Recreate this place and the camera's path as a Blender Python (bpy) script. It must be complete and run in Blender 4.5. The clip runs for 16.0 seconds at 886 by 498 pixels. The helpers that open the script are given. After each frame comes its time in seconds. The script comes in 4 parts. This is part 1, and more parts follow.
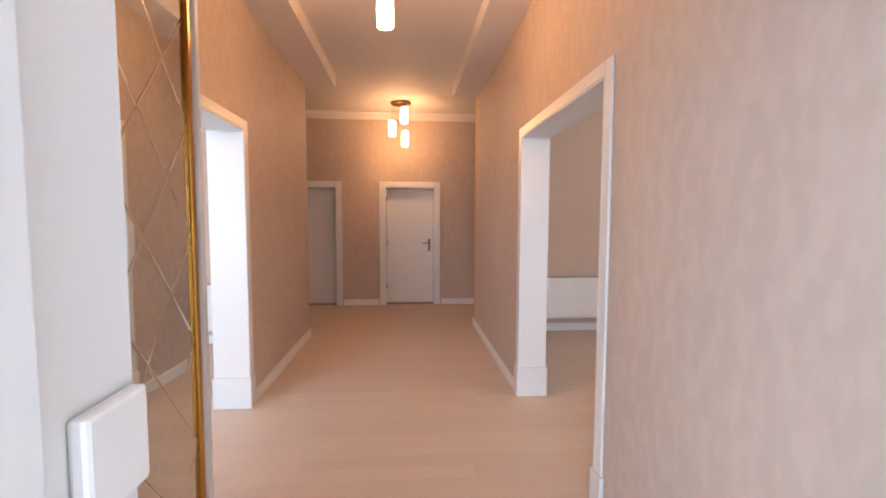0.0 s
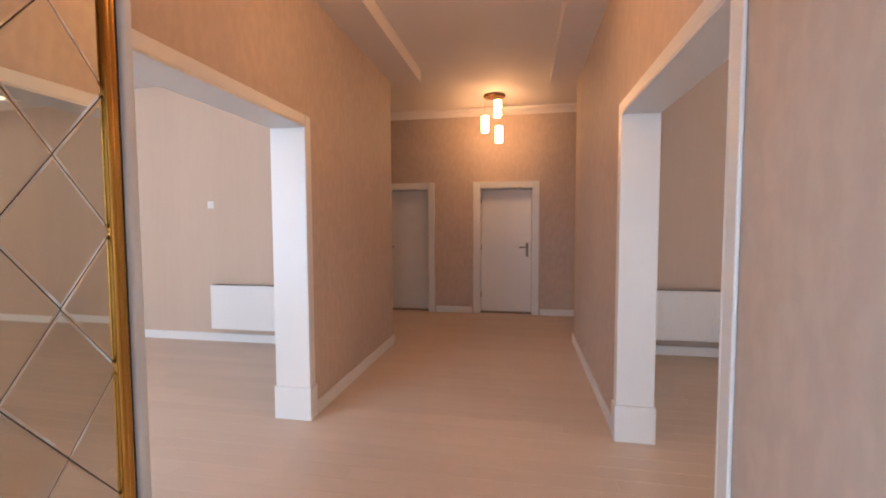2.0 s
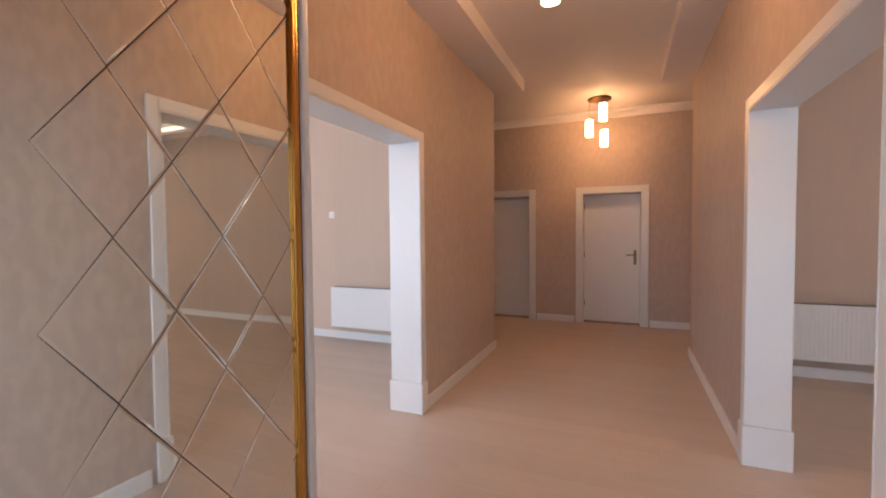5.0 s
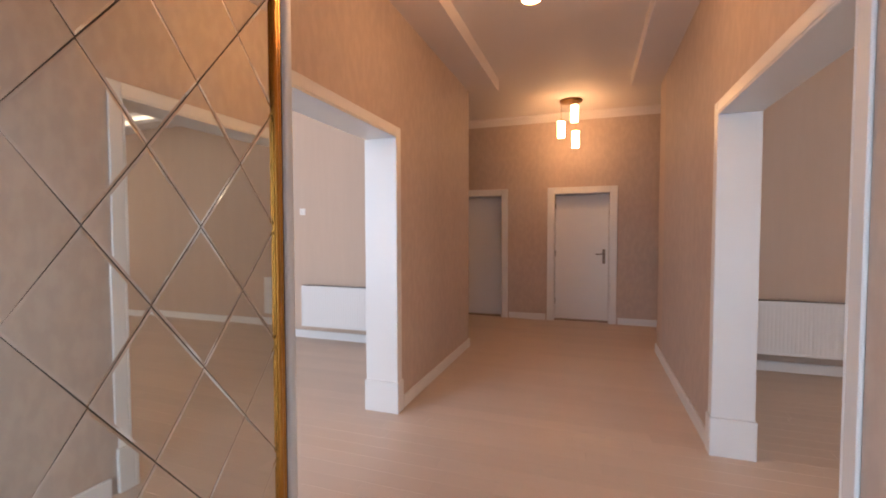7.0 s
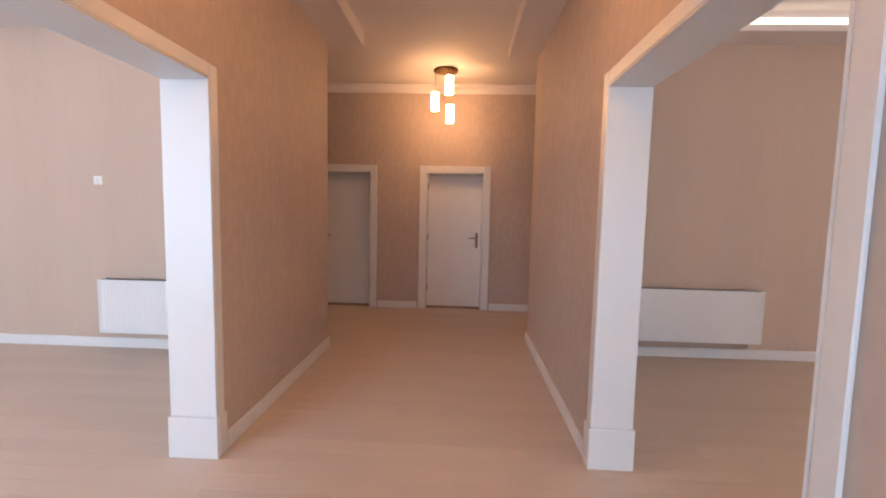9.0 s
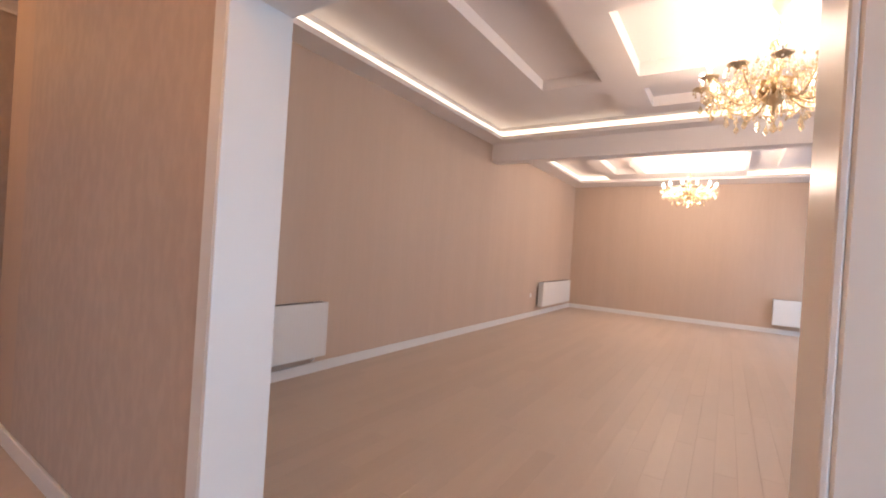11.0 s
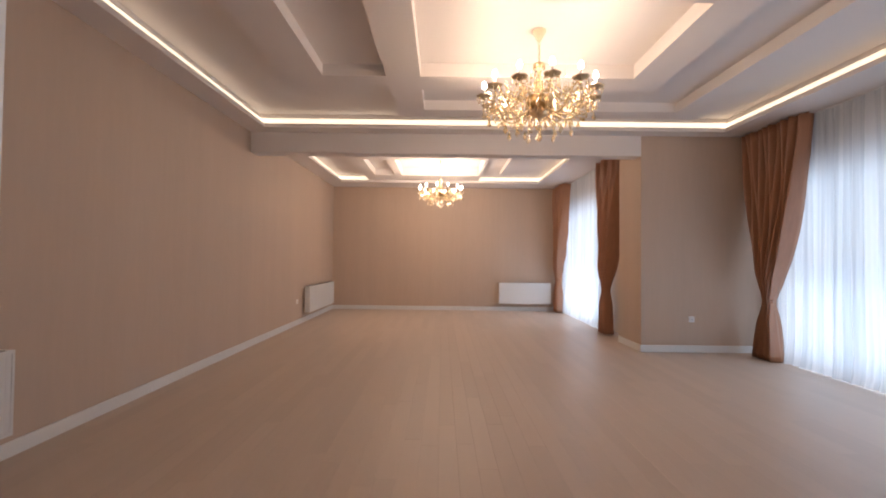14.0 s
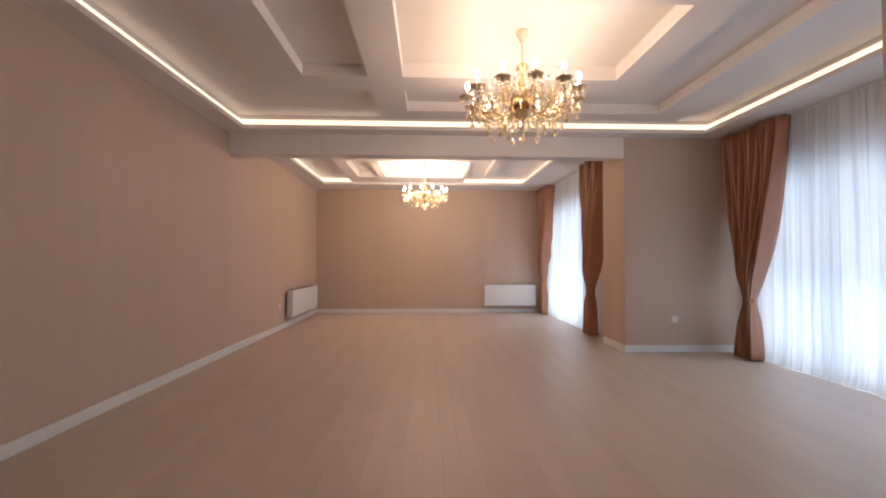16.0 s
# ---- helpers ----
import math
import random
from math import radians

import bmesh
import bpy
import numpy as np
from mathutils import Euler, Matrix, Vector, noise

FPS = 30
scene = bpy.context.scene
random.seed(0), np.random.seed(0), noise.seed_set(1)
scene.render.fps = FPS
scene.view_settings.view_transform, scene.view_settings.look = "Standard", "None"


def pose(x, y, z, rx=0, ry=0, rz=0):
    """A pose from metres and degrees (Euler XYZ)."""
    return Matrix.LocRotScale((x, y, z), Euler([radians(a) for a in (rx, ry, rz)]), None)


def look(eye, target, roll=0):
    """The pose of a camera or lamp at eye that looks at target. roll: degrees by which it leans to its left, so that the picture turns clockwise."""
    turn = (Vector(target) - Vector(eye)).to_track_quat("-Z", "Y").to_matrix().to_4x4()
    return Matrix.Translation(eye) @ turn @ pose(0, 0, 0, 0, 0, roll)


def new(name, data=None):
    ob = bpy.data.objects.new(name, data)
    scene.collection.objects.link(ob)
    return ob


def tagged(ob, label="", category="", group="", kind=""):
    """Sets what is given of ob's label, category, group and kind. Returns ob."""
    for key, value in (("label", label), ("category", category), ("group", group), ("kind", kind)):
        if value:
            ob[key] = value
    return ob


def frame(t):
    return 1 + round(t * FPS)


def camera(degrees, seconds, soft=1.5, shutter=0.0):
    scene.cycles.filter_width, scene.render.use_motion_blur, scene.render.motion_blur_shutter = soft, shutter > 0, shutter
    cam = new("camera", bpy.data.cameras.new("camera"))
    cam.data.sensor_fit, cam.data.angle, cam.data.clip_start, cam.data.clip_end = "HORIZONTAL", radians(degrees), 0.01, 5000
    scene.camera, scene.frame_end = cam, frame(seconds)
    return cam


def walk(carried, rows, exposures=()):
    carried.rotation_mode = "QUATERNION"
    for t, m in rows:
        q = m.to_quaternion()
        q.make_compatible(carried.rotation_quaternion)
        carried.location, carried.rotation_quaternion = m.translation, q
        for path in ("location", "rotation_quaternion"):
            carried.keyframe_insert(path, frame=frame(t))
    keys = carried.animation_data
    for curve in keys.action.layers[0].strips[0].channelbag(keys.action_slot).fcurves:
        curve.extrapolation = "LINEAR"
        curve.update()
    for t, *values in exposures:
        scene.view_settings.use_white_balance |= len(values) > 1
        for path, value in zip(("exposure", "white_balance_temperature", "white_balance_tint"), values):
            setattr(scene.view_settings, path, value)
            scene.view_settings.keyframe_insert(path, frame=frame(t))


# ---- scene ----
cam = camera(91.5, 16.0, soft=1.9)
PATH = [
    (0, (1.212, -3.409, 1.451), (1.377, -1.421, 1.315), 0.2),
    (0.5, (1.273, -3.194, 1.427), (1.436, -1.205, 1.296), 0.1),
    (1, (1.432, -3.016, 1.432), (1.272, -1.026, 1.311), -0.1),
    (1.5, (1.454, -2.912, 1.426), (1.231, -0.928, 1.299), 0.2),
    (2, (1.508, -2.901, 1.416), (1.149, -0.937, 1.302), -0.2),
    (2.5, (1.58, -2.906, 1.419), (1.024, -0.987, 1.326), -0.1),
    (3, (1.582, -2.911, 1.403), (0.937, -1.02, 1.324), -0.1),
    (3.5, (1.557, -2.933, 1.403), (0.852, -1.063, 1.329), -0.3),
    (4, (1.499, -2.986, 1.409), (0.737, -1.138, 1.329), -0.3),
    (4.5, (1.479, -3.025, 1.408), (0.698, -1.185, 1.336), -0.3),
    (5, (1.459, -3.042, 1.406), (0.68, -1.202, 1.331), -0.5),
    (7.5, (1.394, -3.031, 1.376), (0.872, -1.103, 1.285), 0.3),
    (8, (1.395, -2.865, 1.364), (1.032, -0.903, 1.236), 0.5),
    (8.2, (1.394, -2.769, 1.433), (1.038, -0.807, 1.279), 0.4),
    (10.3, (1.319, -1.718, 1.361), (2.379, -0.024, 1.287), 3.3),
    (10.5, (1.338, -1.629, 1.344), (2.595, -0.074, 1.287), 3.4),
    (11, (1.39, -1.328, 1.323), (3.06, -0.227, 1.317), 3.7),
    (11.5, (1.454, -1.143, 1.317), (3.316, -0.415, 1.333), 3.7),
    (12, (1.51, -0.974, 1.313), (3.454, -0.504, 1.336), 3.5),
    (12.5, (1.553, -0.793, 1.306), (3.541, -0.579, 1.345), 3.1),
    (13, (1.588, -0.722, 1.316), (3.586, -0.628, 1.352), 2.0),
    (13.5, (1.618, -0.738, 1.323), (3.617, -0.695, 1.362), 1.2),
    (14, (1.65, -0.717, 1.307), (3.65, -0.72, 1.35), 0.6),
    (14.5, (1.667, -0.711, 1.315), (3.667, -0.74, 1.357), 0.3),
    (15, (1.675, -0.715, 1.308), (3.674, -0.764, 1.353), 0.2),
    (15.5, (1.696, -0.711, 1.312), (3.694, -0.777, 1.354), 0.1),
    (16, (1.708, -0.732, 1.314), (3.706, -0.802, 1.367), 0.1),
]
EXPOSURE = [(0.0, 1.34, 6050, 15), (0.5, 1.46, 5950, 15), (1.0, 1.18, 6000, 15), (1.5, 1.06, 6100, 16), (3.0, 0.86, 6200, 17), (4.0, 0.86, 6200, 17), (4.5, 0.96, 6150, 17), (5.0, 0.88, 6100, 17),
            (7.5, 0.92, 6150, 17), (8.2, 1.3, 6000, 16), (10.3, 0.68, 5900, 17), (11.0, 1.04, 5950, 17), (12.5, 0.70, 6150, 16), (14.0, 0.37, 6200, 16), (16.0, 0.33, 6200, 16)]
walk(cam, [(t, look(eye, target, roll)) for t, eye, target, roll in PATH], EXPOSURE)

# ---- world and large lights ----
world = bpy.data.worlds.new("world")
scene.world = world
world.use_nodes = True
wn = world.node_tree
sky = wn.nodes.new("ShaderNodeTexSky")
sky.sky_type = "NISHITA"
sky.sun_disc = False
sky.sun_elevation = radians(35)
sky.sun_rotation = radians(200)
wn.links.new(sky.outputs["Color"], wn.nodes["Background"].inputs["Color"])
wn.nodes["Background"].inputs["Strength"].default_value = 0.12


def lamp(name, kind, m, watts, colour, size=0.1, size_y=0.0):
    data = bpy.data.lights.new(name, kind)
    data.energy, data.color = watts, colour
    if kind == "AREA":
        data.shape, data.size, data.size_y = "RECTANGLE", size, size_y
    else:
        data.shadow_soft_size = size
    ob = new(name, data)
    ob.matrix_world = m
    return ob


DAY = (0.66, 0.84, 1.0)
WARM = (1.0, 0.52, 0.21)
LED = (1.0, 0.81, 0.54)
# two lamps per window; the lower is stronger, to brighten the sheer's lower half
for x, y, wide, low, high, name in ((5.2, -5.40, 4.3, 28, 23, "daylight_living"), (11.07, -3.95, 2.2, 19, 16, "daylight_living_far")):
    lamp(name, "AREA", look((x, y, 0.57), (x, 0, 0.57)), low, DAY, wide, 0.94)
    lamp(name, "AREA", look((x, y, 1.77), (x, 0, 1.77)), high, DAY, wide, 1.42)
lamp("daylight_left_room", "AREA", look((-3.0, -4.42, 1.5), (-3.0, 0, 1.5)), 88, DAY, 4.0, 2.4)
lamp("daylight_entrance", "AREA", look((1.12, -5.42, 1.7), (1.12, 0, 1.7)), 28, DAY, 1.6, 2.0)
# added lamp in an unseen side opening, aimed to brighten the near right wall
lamp("added_side_daylight", "AREA", look((-0.06, -5.1, 1.35), (3, -5.1, 1.35)), 54, DAY, 0.78, 2.0)
for k in range(4):
    a = radians(45 + 90 * k)
    lamp("bulb_light_chandelier", "POINT", pose(5.45 + 0.56 * math.cos(a), -1.56 + 0.56 * math.sin(a), 2.86), 7.4, (1.0, 0.73, 0.49), 0.12)
    lamp("bulb_light_chandelier_far", "POINT", pose(10.4 + 0.50 * math.cos(a), -0.67 + 0.50 * math.sin(a), 2.77), 16, (1.0, 0.76, 0.53), 0.12)


# ---- materials ----
def material(name, colour, rough=0.5, metal=0.0, vary=0.06, scale=6.0, stretch=(1, 1, 1), bump=0.1, fine=120.0,
             emit=0.0, spec=0.5, tint=None):
    """A surface with two scales of noise in colour, gloss and relief."""
    m = bpy.data.materials.new(name)
    m.use_nodes = True
    t = m.node_tree
    n, l = t.nodes, t.links
    p = n["Principled BSDF"]
    geo = n.new("ShaderNodeNewGeometry")
    mp = n.new("ShaderNodeMapping")
    mp.inputs["Scale"].default_value = stretch
    l.new(geo.outputs["Position"], mp.inputs["Vector"])
    big, small = n.new("ShaderNodeTexNoise"), n.new("ShaderNodeTexNoise")
    big.inputs["Scale"].default_value, big.inputs["Detail"].default_value = scale, 5
    small.inputs["Scale"].default_value, small.inputs["Detail"].default_value = fine, 3
    l.new(mp.outputs[0], big.inputs["Vector"])
    l.new(mp.outputs[0], small.inputs["Vector"])
    mix = n.new("ShaderNodeMix")
    mix.data_type = "RGBA"
    dark = tint or [c * (1 - 2 * vary) for c in colour]
    mix.inputs["A"].default_value = (*dark, 1)
    mix.inputs["B"].default_value = (*[min(1, c * (1 + vary)) for c in colour], 1)
    add = n.new("ShaderNodeMath")
    add.operation = "ADD"
    add.use_clamp = True
    half = n.new("ShaderNodeMath")
    half.operation = "MULTIPLY_ADD"
    half.inputs[1].default_value, half.inputs[2].default_value = 0.6, -0.3
    l.new(small.outputs[0], half.inputs[0])
    l.new(big.outputs[0], add.inputs[0])
    l.new(half.outputs[0], add.inputs[1])
    l.new(add.outputs[0], mix.inputs["Factor"])
    l.new(mix.outputs["Result"], p.inputs["Base Color"])
    p.inputs["Roughness"].default_value, p.inputs["Metallic"].default_value = rough, metal
    p.inputs["Specular IOR Level"].default_value = spec
    rr = n.new("ShaderNodeMapRange")
    rr.inputs["To Min"].default_value, rr.inputs["To Max"].default_value = max(0.02, rough * 0.85), min(1, rough * 1.15)
    l.new(big.outputs[0], rr.inputs["Value"])
    l.new(rr.outputs[0], p.inputs["Roughness"])
    if bump:
        b = n.new("ShaderNodeBump")
        b.inputs["Strength"].default_value, b.inputs["Distance"].default_value = bump, 0.004
        l.new(add.outputs[0], b.inputs["Height"])
        l.new(b.outputs[0], p.inputs["Normal"])
    if emit:
        p.inputs["Emission Color"].default_value = (*colour, 1)
        p.inputs["Emission Strength"].default_value = emit
    return m


def wallpaper(name, colour, dark, stripe=0.5, scale=9.0, bump=0.35, thread=0.16, fleck=0.45, tall=0.3, cloud=0.02):
    """Beige paper with upright threads, faint wide stripes and embossed flecks."""
    m = bpy.data.materials.new(name)
    m.use_nodes = True
    t = m.node_tree
    n, l = t.nodes, t.links
    p = n["Principled BSDF"]
    geo = n.new("ShaderNodeNewGeometry")
    layers = []
    for stretch, size, detail in (((1, 1, tall), scale * 4, 6), ((1, 1, cloud), 2.6, 2 if cloud < 0.1 else 6), ((1, 1, 0.004), 160, 2)):
        mp = n.new("ShaderNodeMapping")
        mp.inputs["Scale"].default_value = stretch
        nz = n.new("ShaderNodeTexNoise")
        nz.inputs["Scale"].default_value, nz.inputs["Detail"].default_value = size, detail
        l.new(geo.outputs["Position"], mp.inputs["Vector"])
        l.new(mp.outputs[0], nz.inputs["Vector"])
        layers.append(nz)
    ramp = n.new("ShaderNodeMapRange")
    ramp.inputs["From Min"].default_value, ramp.inputs["From Max"].default_value = 0.42, 0.62
    l.new(layers[0].outputs[0], ramp.inputs["Value"])
    w1 = n.new("ShaderNodeMath"); w1.operation = "MULTIPLY_ADD"
    w1.inputs[1].default_value, w1.inputs[2].default_value = stripe * 1.6, 0.5 - stripe * 0.8
    l.new(layers[1].outputs[0], w1.inputs[0])
    w2 = n.new("ShaderNodeMath"); w2.operation = "MULTIPLY_ADD"
    w2.inputs[1].default_value, w2.inputs[2].default_value = thread, -thread / 2
    l.new(layers[2].outputs[0], w2.inputs[0])
    w3 = n.new("ShaderNodeMath"); w3.operation = "MULTIPLY_ADD"
    w3.inputs[1].default_value, w3.inputs[2].default_value = fleck, -fleck / 2
    l.new(ramp.outputs[0], w3.inputs[0])
    s1 = n.new("ShaderNodeMath"); s1.operation = "ADD"
    s2 = n.new("ShaderNodeMath"); s2.operation = "ADD"; s2.use_clamp = True
    l.new(w1.outputs[0], s1.inputs[0]); l.new(w2.outputs[0], s1.inputs[1])
    l.new(s1.outputs[0], s2.inputs[0]); l.new(w3.outputs[0], s2.inputs[1])
    mix = n.new("ShaderNodeMix"); mix.data_type = "RGBA"
    mix.inputs["A"].default_value, mix.inputs["B"].default_value = (*dark, 1), (*colour, 1)
    l.new(s2.outputs[0], mix.inputs["Factor"])
    l.new(mix.outputs["Result"], p.inputs["Base Color"])
    p.inputs["Roughness"].default_value = 0.62
    p.inputs["Specular IOR Level"].default_value = 0.35
    b = n.new("ShaderNodeBump")
    b.inputs["Strength"].default_value, b.inputs["Distance"].default_value = bump, 0.003
    l.new(s2.outputs[0], b.inputs["Height"]); l.new(b.outputs[0], p.inputs["Normal"])
    return m


def planks_material(name):
    m = material(name, (0.57, 0.465, 0.385), 0.46, 0, 0.03, 3.0, (0.35, 5, 1), 0.02, 40.0, spec=0.5)
    t = m.node_tree
    n, l = t.nodes, t.links
    p = n["Principled BSDF"]
    info = n.new("ShaderNodeObjectInfo")
    island = n.new("ShaderNodeNewGeometry")
    s = n.new("ShaderNodeMath"); s.operation = "ADD"
    l.new(info.outputs["Random"], s.inputs[0]); l.new(island.outputs["Random Per Island"], s.inputs[1])
    f = n.new("ShaderNodeMath"); f.operation = "FRACT"
    l.new(s.outputs[0], f.inputs[0])
    r = n.new("ShaderNodeMapRange")
    r.inputs["To Min"].default_value, r.inputs["To Max"].default_value = 0.955, 1.03
    l.new(f.outputs[0], r.inputs["Value"])
    old = p.inputs["Base Color"].links[0].from_socket
    sc = n.new("ShaderNodeVectorMath"); sc.operation = "SCALE"
    l.new(old, sc.inputs[0]); l.new(r.outputs[0], sc.inputs["Scale"])
    l.new(sc.outputs[0], p.inputs["Base Color"])
    return m


def glow(name, colour, strength):
    m = bpy.data.materials.new(name)
    m.use_nodes = True
    p = m.node_tree.nodes["Principled BSDF"]
    p.inputs["Base Color"].default_value = (0.9, 0.88, 0.84, 1)
    p.inputs["Emission Color"].default_value = (*colour, 1)
    p.inputs["Emission Strength"].default_value = strength
    return m


def sheer_material(name):
    m = bpy.data.materials.new(name)
    m.use_nodes = True
    t = m.node_tree
    n, l = t.nodes, t.links
    n.remove(n["Principled BSDF"])
    out = n["Material Output"]
    tr, tl, df = n.new("ShaderNodeBsdfTransparent"), n.new("ShaderNodeBsdfTranslucent"), n.new("ShaderNodeBsdfDiffuse")
    tl.inputs["Color"].default_value = (0.86, 0.90, 0.94, 1)
    df.inputs["Color"].default_value = (0.82, 0.82, 0.82, 1)
    m1, m2 = n.new("ShaderNodeMixShader"), n.new("ShaderNodeMixShader")
    weave = n.new("ShaderNodeTexNoise")
    weave.inputs["Scale"].default_value = 300
    rg = n.new("ShaderNodeMapRange")
    rg.inputs["To Min"].default_value, rg.inputs["To Max"].default_value = 0.82, 0.94
    l.new(weave.outputs[0], rg.inputs["Value"])
    m1.inputs[0].default_value = 0.45
    geo = n.new("ShaderNodeNewGeometry")
    mp = n.new("ShaderNodeMapping")
    mp.inputs["Scale"].default_value = (1, 0.2, 0.012)
    l.new(geo.outputs["Position"], mp.inputs["Vector"])
    # light and dark of the folds, put into the cloth's colour as upright streaks
    fold_tone = n.new("ShaderNodeTexNoise")
    fold_tone.inputs["Scale"].default_value, fold_tone.inputs["Detail"].default_value = 22, 4
    l.new(mp.outputs[0], fold_tone.inputs["Vector"])
    ramp = n.new("ShaderNodeMapRange")
    ramp.inputs["From Min"].default_value, ramp.inputs["From Max"].default_value = 0.40, 0.56
    l.new(fold_tone.outputs[0], ramp.inputs["Value"])
    cm = n.new("ShaderNodeMix"); cm.data_type = "RGBA"
    cm.inputs["A"].default_value, cm.inputs["B"].default_value = (0.60, 0.64, 0.68, 1), (0.90, 0.92, 0.94, 1)
    l.new(ramp.outputs[0], cm.inputs["Factor"])
    l.new(cm.outputs["Result"], tl.inputs["Color"])
    l.new(tl.outputs[0], m1.inputs[1]); l.new(df.outputs[0], m1.inputs[2])
    l.new(rg.outputs[0], m2.inputs[0])
    l.new(tr.outputs[0], m2.inputs[1]); l.new(m1.outputs[0], m2.inputs[2])
    l.new(m2.outputs[0], out.inputs["Surface"])
    return m


def clear(name, colour, rough=0.0, ior=1.45):
    m = bpy.data.materials.new(name)
    m.use_nodes = True
    p = m.node_tree.nodes["Principled BSDF"]
    p.inputs["Base Color"].default_value = (*colour, 1)
    p.inputs["Transmission Weight"].default_value = 1
    p.inputs["Roughness"].default_value, p.inputs["IOR"].default_value = rough, ior
    return m


def crystal_glass(name, colour):
    """Cut glass: part clear, part bright facets."""
    m = bpy.data.materials.new(name)
    m.use_nodes = True
    t = m.node_tree
    n, l = t.nodes, t.links
    p = n["Principled BSDF"]
    p.inputs["Base Color"].default_value = (*colour, 1)
    p.inputs["Metallic"].default_value, p.inputs["Roughness"].default_value = 0.8, 0.10
    tr = n.new("ShaderNodeBsdfTransparent")
    tr.inputs["Color"].default_value = (*colour, 1)
    mx = n.new("ShaderNodeMixShader")
    mx.inputs[0].default_value = 0.5
    l.new(tr.outputs[0], mx.inputs[1]); l.new(p.outputs[0], mx.inputs[2])
    l.new(mx.outputs[0], n["Material Output"].inputs["Surface"])
    return m


PAPER = wallpaper("beige_wallpaper", (0.60, 0.465, 0.365), (0.50, 0.385, 0.30), 0.5, 5.0, 0.13, 0.03, 0.11, 0.12)
PAPER_HALL = wallpaper("hall_wallpaper", (0.585, 0.475, 0.40), (0.46, 0.37, 0.31), 0.42, 4.6, 0.34, 0.02, 0.35, 0.5, 0.75)
WHITE = material("white_paint", (0.80, 0.80, 0.80), 0.35, 0, 0.02, 4, bump=0.05)
GLOSS = material("white_enamel", (0.74, 0.74, 0.73), 0.34, 0, 0.006, 1.5, bump=0)
CEIL = material("ceiling_paint", (0.80, 0.75, 0.725), 0.7, 0, 0.02, 2, bump=0.06)
FLOOR = planks_material("pale_laminate")
JOINT = material("joint", (0.27, 0.22, 0.18), 0.7)
GOLD = material("gold_trim", (0.60, 0.32, 0.07), 0.2, 1.0, 0.05, 8, bump=0.02)
BRASS = material("antique_brass", (0.42, 0.27, 0.12), 0.32, 1.0, 0.15, 20, bump=0.05)
PAN = material("dull_brass_pan", (0.50, 0.40, 0.28), 0.42, 0.8, 0.12, 25, bump=0.05)
CHROME = material("satin_nickel", (0.20, 0.15, 0.11), 0.35, 1.0, 0.05, 30, bump=0.02)
MIRROR = material("mirror", (0.80, 0.82, 0.77), 0.02, 1.0, 0.004, 3, bump=0)
BEVEL = material("mirror_bevel", (0.84, 0.85, 0.81), 0.06, 1.0, 0.01, 3, bump=0)
GROUT = material("mirror_joint", (0.10, 0.08, 0.06), 0.5)
BROWN = material("brown_satin_curtain", (0.42, 0.20, 0.11), 0.36, 0, 0.12, 3, (8, 8, 0.6), 0.12, 90, spec=0.6)
SHEER = sheer_material("white_sheer")
STRIP = glow("led_strip", LED, 0.95)
STRIP_SIDE = glow("led_strip_side_room", (1.0, 0.77, 0.57), 6.5)
SHADE = glow("lit_glass_shade", WARM, 19.0)
BULB = glow("lit_bulb", (1.0, 0.88, 0.70), 26.0)
GLASS = clear("window_glass", (1, 1, 1))
CRYSTAL = crystal_glass("amber_crystal", (0.95, 0.88, 0.73))
CREAM = material("cream_enamel", (0.78, 0.68, 0.50), 0.35, 0.2, 0.05, 20, bump=0.03)
GILT = material("champagne_gilt", (0.80, 0.62, 0.38), 0.3, 1.0, 0.1, 30, bump=0.05)
PLASTIC = material("white_plastic", (0.75, 0.74, 0.72), 0.3, 0, 0.02, 10, bump=0)
DARK = material("dark_slot", (0.03, 0.03, 0.03), 0.6)
OUTSIDE = material("pale_render", (0.5, 0.5, 0.5), 0.8)


# ---- mesh helpers ----
def box(bm, x0, x1, y0, y1, z0, z1, bevel=0.0, seg=1):
    r = bmesh.ops.create_cube(bm, size=1.0)
    for v in r["verts"]:
        v.co = ((x0 + x1) / 2 + v.co.x * (x1 - x0), (y0 + y1) / 2 + v.co.y * (y1 - y0), (z0 + z1) / 2 + v.co.z * (z1 - z0))
    if bevel:
        edges = list({e for v in r["verts"] for e in v.link_edges})
        bmesh.ops.bevel(bm, geom=edges, offset=bevel, segments=seg, affect="EDGES", profile=0.5)
    return bm


def boxes(*rows, bevel=0.0):
    bm = bmesh.new()
    for r in rows:
        box(bm, *r, bevel=bevel)
    return bm


def mesh_of(name, bm, mat, smooth=False):
    me = bpy.data.meshes.new(name)
    bmesh.ops.recalc_face_normals(bm, faces=bm.faces)
    if smooth:
        for f in bm.faces:
            f.smooth = True
    bm.to_mesh(me)
    bm.free()
    me.materials.append(mat)
    return me


def thing(name, bm, mat, label, category, group="", kind="", smooth=False):
    return tagged(new(name, mesh_of(name, bm, mat, smooth)), label, category, group, kind)


def empty(name, m, label, category, group="", kind=""):
    ob = tagged(new(name), label, category, group, kind)
    ob.matrix_world = m
    return ob


def part(name, bm, mat, parent, label="", smooth=False):
    ob = new(name, mesh_of(name, bm, mat, smooth))
    ob.parent = parent
    return tagged(ob, label)


